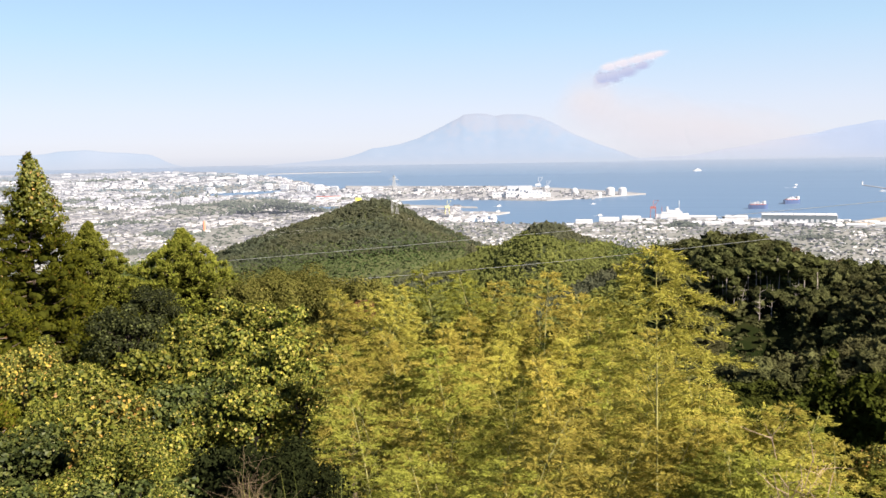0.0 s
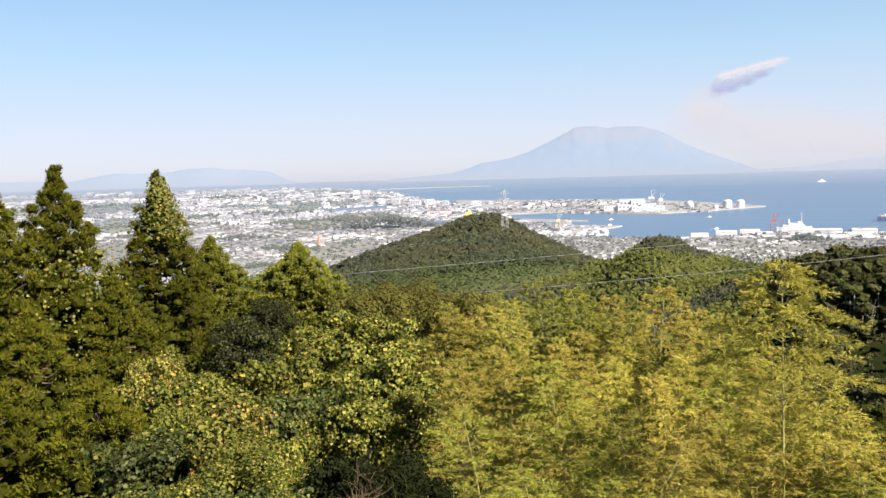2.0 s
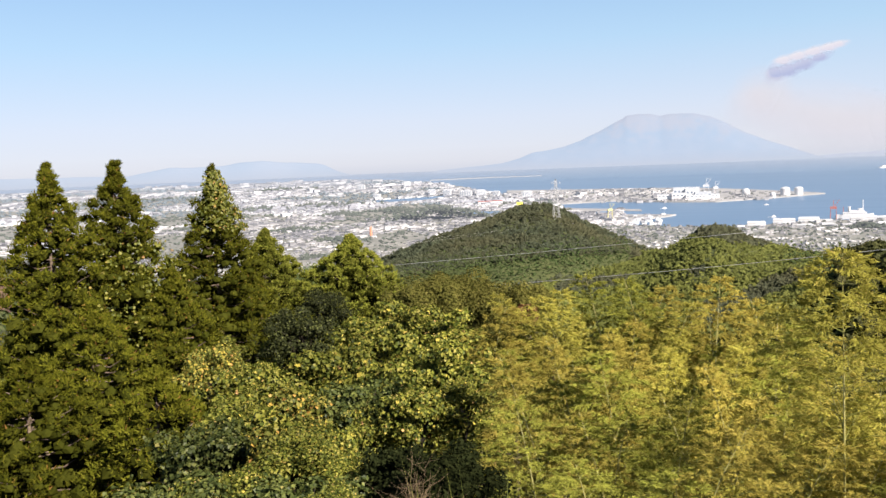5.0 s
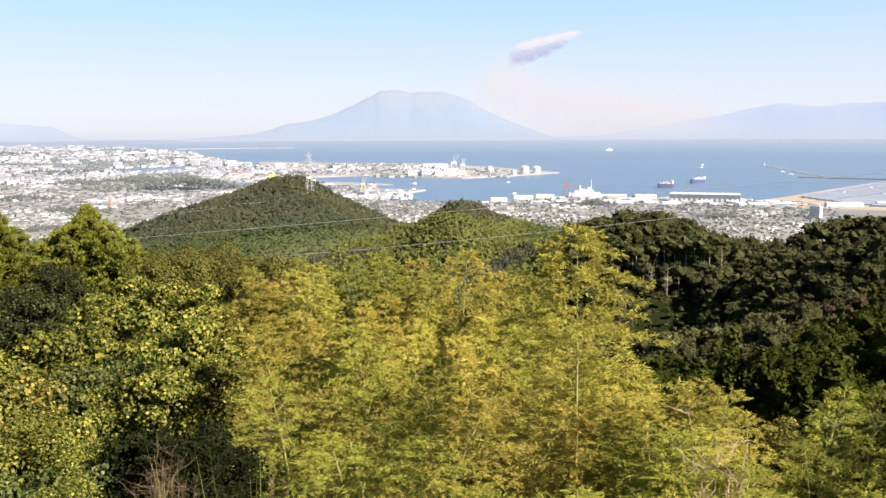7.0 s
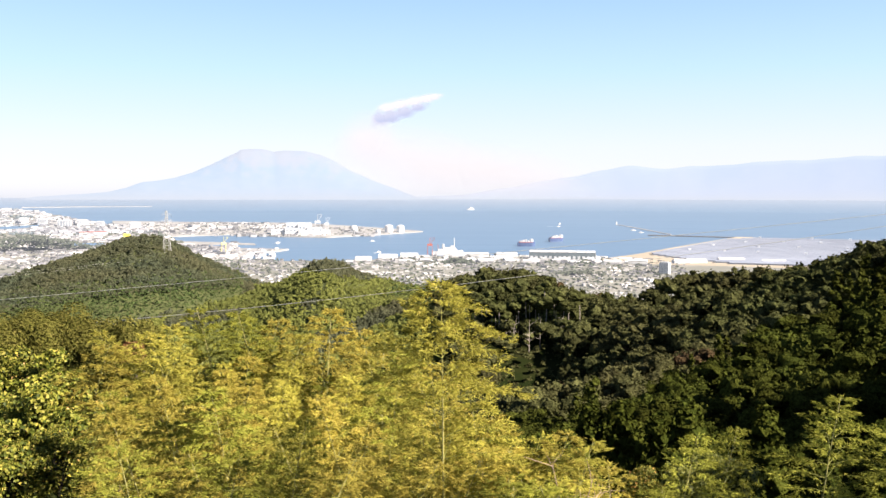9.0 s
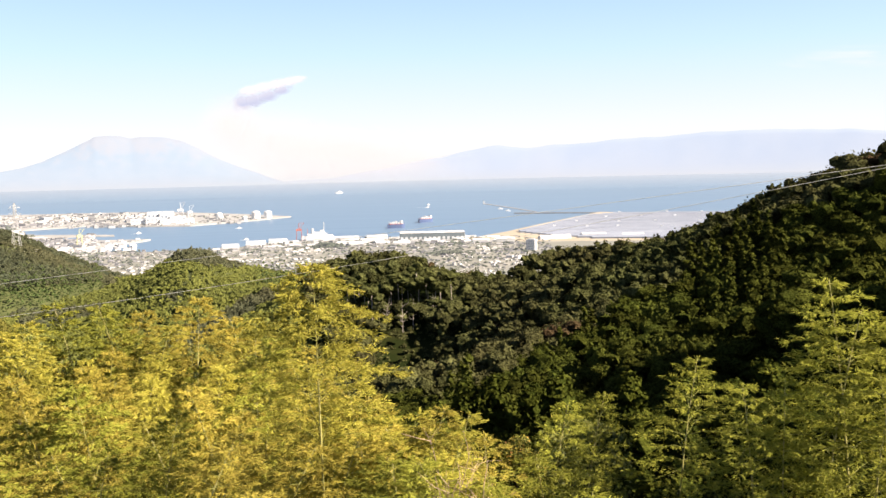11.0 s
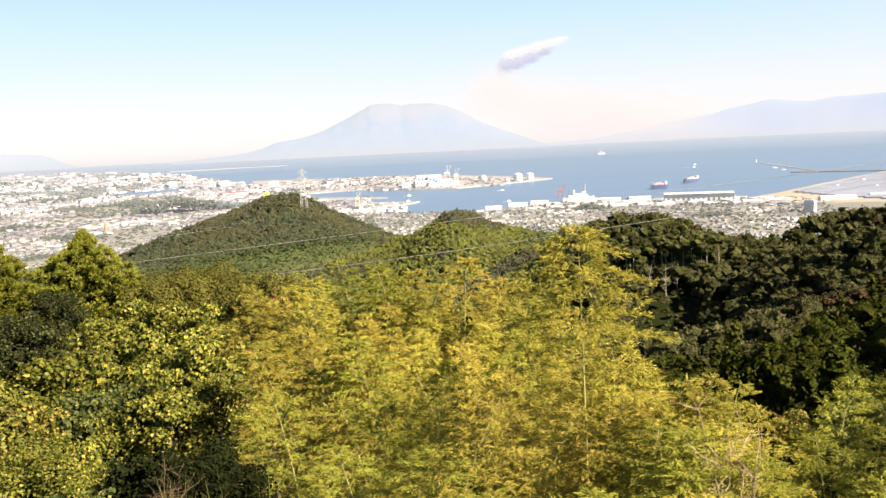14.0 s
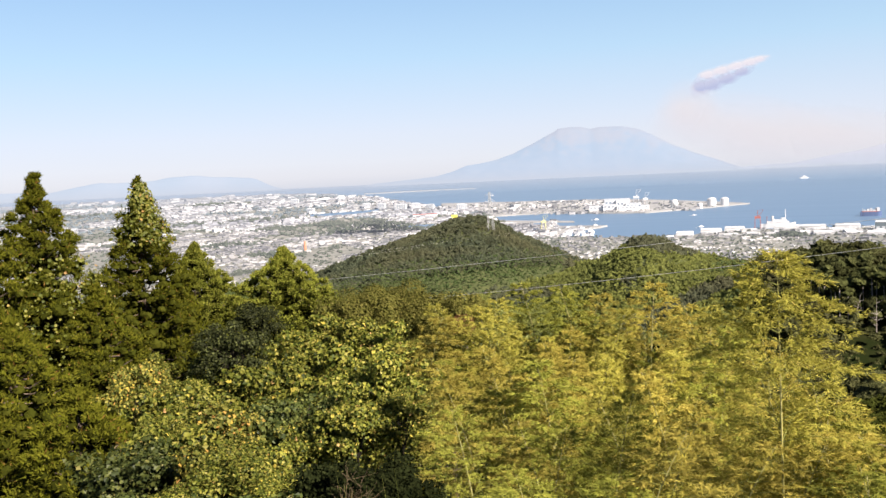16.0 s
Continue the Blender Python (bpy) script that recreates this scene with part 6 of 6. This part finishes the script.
warehouse(22.0, -4.46, 122, 16, 13, M_TEAL, -22, "long dark teal shipyard hall with white roofs", 7, M_WHITE)
for az, el, L, w, h, tn in ((9.0, -4.62, 30, 16, 5, -9), (10.6, -4.5, 36, 18, 6, -12), (12.0, -4.42, 34, 16, 6, -14), (15.0, -4.34, 40, 16, 5, -16), (16.6, -4.35, 36, 14, 5, -18), (18.4, -4.36, 40, 16, 6, -20),
                            (25.2, -4.75, 30, 14, 5, -25), (26.8, -4.72, 34, 14, 6, -27), (30.0, -4.62, 60, 14, 6, -8), (32.5, -4.45, 46, 12, 5, -20), (35.0, -4.45, 40, 12, 4, -30), (20.0, -4.8, 30, 16, 5, -20), (17.0, -4.75, 26, 14, 5, -14)):
    warehouse(az, el, L, w, h, M_WHITE, tn, "white steel shed on the waterfront", 3)


def block(az, el, w, d, h, turn, label, floors=7, cols=6):
    ob = thing("apartment_building", on_shore(az, el), label, "building", turn=turn)
    shell = part("wall", box(0, 0, -3, w, d, h + 3), M_WHITE, ob)
    part("roof", box(0, 0, h, w * 0.7, d * 0.6, 1.4), M_GREYPAINT, ob)
    for f in range(floors):
        part("balcony", box(0, -d / 2 - 0.4, f * h / floors + 0.3, w * 0.94, 0.8, 0.9), M_GREYPAINT, shell)
        for q in range(cols):
            part("window", box(-w / 2 + (q + 0.5) * w / cols, -d / 2 - 0.06, f * h / floors + 1.3, w / cols * 0.55, 0.12, h / floors * 0.45), M_GLASS, shell)
    return ob


block(28.5, -5.35, 15, 11, 18, -48, "tall white apartment block by the wooded slope")
for az, el, w, h in ((-5.2, -2.42, 20, 16), (-9.2, -2.2, 26, 15), (-8.2, -2.2, 20, 16), (-10.4, -2.1, 16, 16), (-11.4, -2.0, 18, 14), (-7.2, -2.25, 14, 13), (-15.0, -2.1, 16, 12), (-13.0, -1.5, 18, 20), (-16.0, -1.5, 20, 16)):
    block(az, el, w * 1.3, 14, h, -az + rng.uniform(-20, 10), "white apartment building in the bayside town", 5, 5)


def tank(az, el, radius, high, label):
    ob = thing("storage_tank", on_shore(az, el), label, "tank", "storage tanks on the spit")
    part("shell", lathe([(radius, -2), (radius, high)], 28), M_WHITE, ob, smooth=True)
    part("dome", lathe([(radius * 1.02, high), (radius * 0.8, high + radius * 0.22), (radius * 0.4, high + radius * 0.36), (0.05, high + radius * 0.4)], 28), M_WHITE, ob, smooth=True)
    rows = [bar((radius * math.cos(a), radius * math.sin(a), high * 0.2), (radius * math.cos(a + 0.6), radius * math.sin(a + 0.6), high * 0.6), 0.3) for a in (3.6, 4.2)]
    part("stair", joined(rows), M_GREYPAINT, ob)
    return ob


tank(10.66, -2.74, 10.5, 15, "large white storage tank at the tip of the spit")
tank(11.42, -2.73, 9.5, 14.5, "large white storage tank at the tip of the spit")
tank(9.95, -2.86, 6, 9, "small white storage tank on the spit")
ball = thing("gas_sphere", on_shore(8.4, -2.8), "white spherical gas holder on the spit", "tank")
a = np.linspace(-np.pi / 2, np.pi / 2, 13)
part("sphere", lathe([(9 * math.cos(q) + 0.02, 11 + 9 * math.sin(q)) for q in a], 24), M_WHITE, ball, smooth=True)
for q in range(8):
    t = q * math.pi / 4
    part("leg", bar((8 * math.cos(t), 8 * math.sin(t), -2), (8 * math.cos(t), 8 * math.sin(t), 9), 0.5), M_GREYPAINT, ball)


def works(az, el, parts_in, label):
    ob = thing("factory", on_shore(az, el), label, "factory", turn=-az)
    for x, y, w, d, h, m in parts_in:
        hall = part("hall", box(x, y, -2, w, d, h + 2), m, ob)
        part("roof", box(x, y, h, w * 1.02, d * 1.02, 0.7), M_GREYPAINT, hall)
        for q in range(int(w // 9)):
            part("window", box(x - w / 2 + 9 * q + 5, y - d / 2 - 0.1, h * 0.55, 4.5, 0.3, h * 0.2), M_GLASS, hall)
    return ob


works(4.9, -2.85, ((-18, 0, 34, 30, 15, M_WHITE), (8, 6, 24, 26, 24, M_WHITE), (-2, 14, 60, 24, 27, M_GREYPAINT), (36, -4, 36, 24, 16, M_GREYPAINT), (58, 2, 30, 20, 10, M_WHITE), (-48, 4, 40, 22, 12, M_WHITE), (22, -16, 50, 14, 10, M_WHITE)), "large white waterside factory on the spit")


def gantry(az, el, h, material, label, turn=0.0, lean=0.5):
    """A harbour crane: legs, machine house, boom and stay."""
    ob = thing("harbour_crane", on_shore(az, el), label, "crane", "harbour cranes", turn=turn)
    for sx in (-1, 1):
        for sy in (-1, 1):
            part("leg", bar((sx * h * 0.16, sy * h * 0.14, -2), (sx * h * 0.13, sy * h * 0.11, h * 0.55), h * 0.016), material, ob)
    part("machine_house", box(0, 0, h * 0.55, h * 0.32, h * 0.24, h * 0.12), material, ob)
    part("mast", bar((0, 0, h * 0.65), (0, 0, h), h * 0.016), material, ob)
    jib = part("boom", bar((0, 0, h * 0.62), (h * lean, 0, h * 1.02), h * 0.014), material, ob)
    part("stay", bar((0, 0, h), (h * lean, 0, h * 1.02), h * 0.007), material, jib)
    return ob


gantry(6.05, -2.75, 44, M_GREYPAINT, "tall grey harbour crane on the spit", -6, 0.25)
gantry(6.6, -2.75, 36, M_GREYPAINT, "tall grey harbour crane on the spit", 10, 0.3)
gantry(13.35, -4.26, 33, M_RUST, "red harbour crane beside the white ship", -13, 0.3)
gantry(0.1, -4.0, 30, M_PALEYELLOW, "pale yellow harbour crane on the pier", 10, 0.3)


def hull(length, wide, high, bow=0.25):
    """A ship's hull: pointed ahead, squared astern, flared a little."""
    n = 14
    u = np.linspace(0, 1, n)
    half = wide / 2 * np.where(u > 1 - bow, np.sqrt(np.maximum(0.01, 1 - ((u - 1 + bow) / bow) ** 2)), 1.0) * np.where(u < 0.08, 0.85, 1)
    x = (u - 0.5) * length
    sheer = high * (1 + 0.18 * np.maximum(0, (u - 0.7) / 0.3) ** 2)
    V = np.concatenate([np.stack([x, -half * 0.8, 0 * x - 1.5], -1), np.stack([x, -half, sheer], -1), np.stack([x, half, sheer], -1), np.stack([x, half * 0.8, 0 * x - 1.5], -1)])
    F = []
    for a in range(3):
        for q in range(n - 1):
            F.append((a * n + q, a * n + q + 1, (a + 1) * n + q + 1, (a + 1) * n + q))
    F += [(0, n, 2 * n, 3 * n), (n - 1, 4 * n - 1, 3 * n - 1, 2 * n - 1)]
    return V, np.array(F)


def cargo_ship(az, el, length, turn, label):
    ob = thing("cargo_ship", shore(az, el), label, "ship", "ships at anchor", turn=turn)
    w = length * 0.32
    part("hull", hull(length, w, length * 0.22), M_NAVY, ob, "blue hull")
    part("deck", box(-length * 0.03, 0, length * 0.22, length * 0.80, w * 0.9, length * 0.03), M_RUST, ob, "rust-red deck")
    for q in range(5):
        part("hatch", box(-length * 0.30 + q * length * 0.15, 0, length * 0.25, length * 0.11, w * 0.7, length * (0.07 + 0.04 * (q % 3))), M_WHITE if q % 2 else M_GREYPAINT, ob)
    part("bridge", box(length * 0.33, 0, length * 0.25, length * 0.12, w * 0.8, length * 0.17), M_WHITE, ob)
    part("funnel", lathe([(length * 0.03, length * 0.3), (length * 0.026, length * 0.42)], 10), M_GREYPAINT, ob).location = (length * 0.22, 0, 0)
    part("mast", bar((-length * 0.4, 0, length * 0.22), (-length * 0.4, 0, length * 0.42), length * 0.006), M_WHITE, ob)
    return ob


cargo_ship(19.65, -3.55, 38, -12, "blue cargo ship with a rust-red deck at anchor")
cargo_ship(21.6, -3.22, 36, 8, "blue cargo ship with pale deckhouses at anchor")


def white_ship(az, el, length, turn, label):
    ob = thing("white_ship", shore(az, el), label, "ship", turn=turn)
    w = length * 0.22
    part("hull", hull(length, w, length * 0.13), M_WHITE, ob)
    house = part("superstructure", box(0, 0, length * 0.13, length * 0.62, w * 0.85, length * 0.07), M_WHITE, ob)
    part("upper_deck", box(length * 0.05, 0, length * 0.20, length * 0.40, w * 0.75, length * 0.05), M_WHITE, ob)
    part("bridge", box(length * 0.16, 0, length * 0.25, length * 0.12, w * 0.8, length * 0.05), M_WHITE, ob)
    part("funnel", lathe([(length * 0.04, length * 0.2), (length * 0.034, length * 0.36)], 12), M_WHITE, ob).location = (-length * 0.14, 0, 0)
    part("mast", bar((length * 0.22, 0, length * 0.25), (length * 0.22, 0, length * 0.55), length * 0.009), M_WHITE, ob)
    part("mast", bar((-length * 0.30, 0, length * 0.2), (-length * 0.30, 0, length * 0.36), length * 0.007), M_RUST, ob)
    for q in range(9):
        part("window", box(-length * 0.27 + q * length * 0.065, -w * 0.43, length * 0.15, length * 0.03, 0.3, length * 0.02), M_GLASS, house)
    return ob


white_ship(14.5, -4.16, 62, -8, "white ship with a tall mast moored at the works")


def boat(az, el, length, turn, label, wake=0.0):
    ob = thing("boat", shore(az, el), label, "boat", "boats in the bay", turn=turn)
    part("hull", hull(length, length * 0.3, length * 0.14), M_WHITE, ob)
    part("cabin", box(-length * 0.05, 0, length * 0.14, length * 0.4, length * 0.22, length * 0.14), M_WHITE, ob)
    part("mast", bar((0, 0, length * 0.2), (0, 0, length * 0.5), length * 0.012), M_GREYPAINT, ob)
    if wake:
        V = np.array([(-length * 0.4, -0.8, 0.25), (-length * 0.4, 0.8, 0.25), (-length * 0.5 - wake, 3.5, 0.25), (-length * 0.5 - wake, -3.5, 0.25)])
        part("wake", (V, np.array([(0, 1, 2, 3)])), M_FOAM, ob, "white wake on the water")
    return ob


boat(16.0, -1.20, 30, 195, "white ferry crossing the bay", 30)
boat(21.75, -2.26, 9, 0, "small white boat with a wake", 26)
boat(21.8, -2.10, 10, 20, "small white boat in the bay", 0)
boat(26.5, -2.48, 13, -20, "white ship lying behind the breakwater", 0)
boat(26.98, -2.61, 12, -20, "white ship lying behind the breakwater", 0)
boat(3.5, -3.34, 12, 30, "small white boat off the pier", 8)
boat(10.0, -4.0, 12, 30, "small white boat near the works", 8)
boat(9.6, -3.26, 10, 0, "small white boat off the spit", 4)
boat(3.45, -3.80, 20, 10, "white vessel moored at the pier head", 0)

lh = thing("lighthouse", shore(25.42, -2.11, 2.2), "white lighthouse at the end of the breakwater", "lighthouse")
part("tower", lathe([(2.0, -3), (1.5, 1), (1.1, 6)], 14), M_WHITE, lh, smooth=True)
part("gallery", lathe([(1.6, 6), (1.6, 6.5)], 14), M_WHITE, lh)
part("lantern", lathe([(0.9, 6.5), (0.9, 8), (0.1, 9)], 12), M_GLASS, lh)

ch = thing("chimney", (*spot(-15.5, far_r(-4.62), 0)[:2], gz(-15.5, far_r(-4.62))), "orange-red chimney rising from the town", "chimney")
part("stack", lathe([(2.7, -2), (2.2, 18)], 14), M_ORANGE, ch, smooth=True)
part("cap", lathe([(2.4, 18), (2.4, 19), (1.8, 19)], 14), M_CONCRETE, ch)

yb = thing("yellow_shed", shore(-5.7, -2.95, 3), "bright yellow building in the harbour town", "building", turn=10)
part("wall", box(0, 0, -2, 14, 10, 10), M_YELLOW, yb)
part("roof", box(0, 0, 8, 14.6, 10.6, 0.6), M_YELLOW, yb)

rs_ = thing("red_shed", shore(-7.6, -2.72, 3), "long low red-roofed shed by the harbour", "building", turn=6)
part("wall", box(0, 0, -2, 60, 16, 7), M_WHITE, rs_)
part("roof", box(0, 0, 5, 61, 17, 1.4), M_RUST, rs_)

slab("field", [(15.6, -5.22), (16.4, -5.05), (18.0, -5.05), (18.4, -5.2), (17.0, -5.32)], 1.2, 6, M_GRASS, "small mown field among the houses", "field")

# ---- solar field on the reclaimed land ----
C, S, T = [], [], []
rows = np.array([far_r(-e) for e in np.geomspace(4.62, 2.97, 34)])
for r, step in zip(rows, np.diff(rows)):
    e = np.degrees(np.arctan2(EYE_Z - float(sea_z(r)), r))
    a0 = np.interp(-e, [-4.65, -4.45, -4.12, -3.1, -2.95], [33.5, 30.6, 28.2, 32.9, 35.4])
    for a in np.arange(a0, 52, 1.3):
        C.append(spot(a, r, float(sea_z(r)) + 5.9))
        S.append((r * math.radians(1.27), step * 0.93, 1.2))
        T.append(-radians(a))
C, S, T = np.array(C), np.array(S), np.array(T)
solar = boxes_mesh("solar_panels", C, S, T, [M_PANEL, M_PANEL], np.zeros(len(C), bool), "rows of grey solar panels on the reclaimed land")
tagged(solar, category="solar panels")
rng = np.random.default_rng(5)
for e in (3.9, 3.55, 3.25, 3.0):
    for a in np.arange(np.interp(-e, [-4.3, -2.85], [27.6, 35.2]), 47, 2.4):
        az, el = a + rng.uniform(-0.5, 0.5), -e + rng.uniform(-0.06, 0.06)
        hut = thing("inverter_hut", shore(az, el, 5.9), "small white equipment hut among the solar panels", "hut", "huts on the solar field", turn=-az)
        k = far_r(el) / 1560
        part("wall", box(0, 0, 0, 4.4 * k, 3.4 * k, 3.0 * k), M_HUT, hut)
        part("roof", box(0, 0, 3.0 * k, 4.8 * k, 3.8 * k, 0.4 * k), M_HUT, hut)
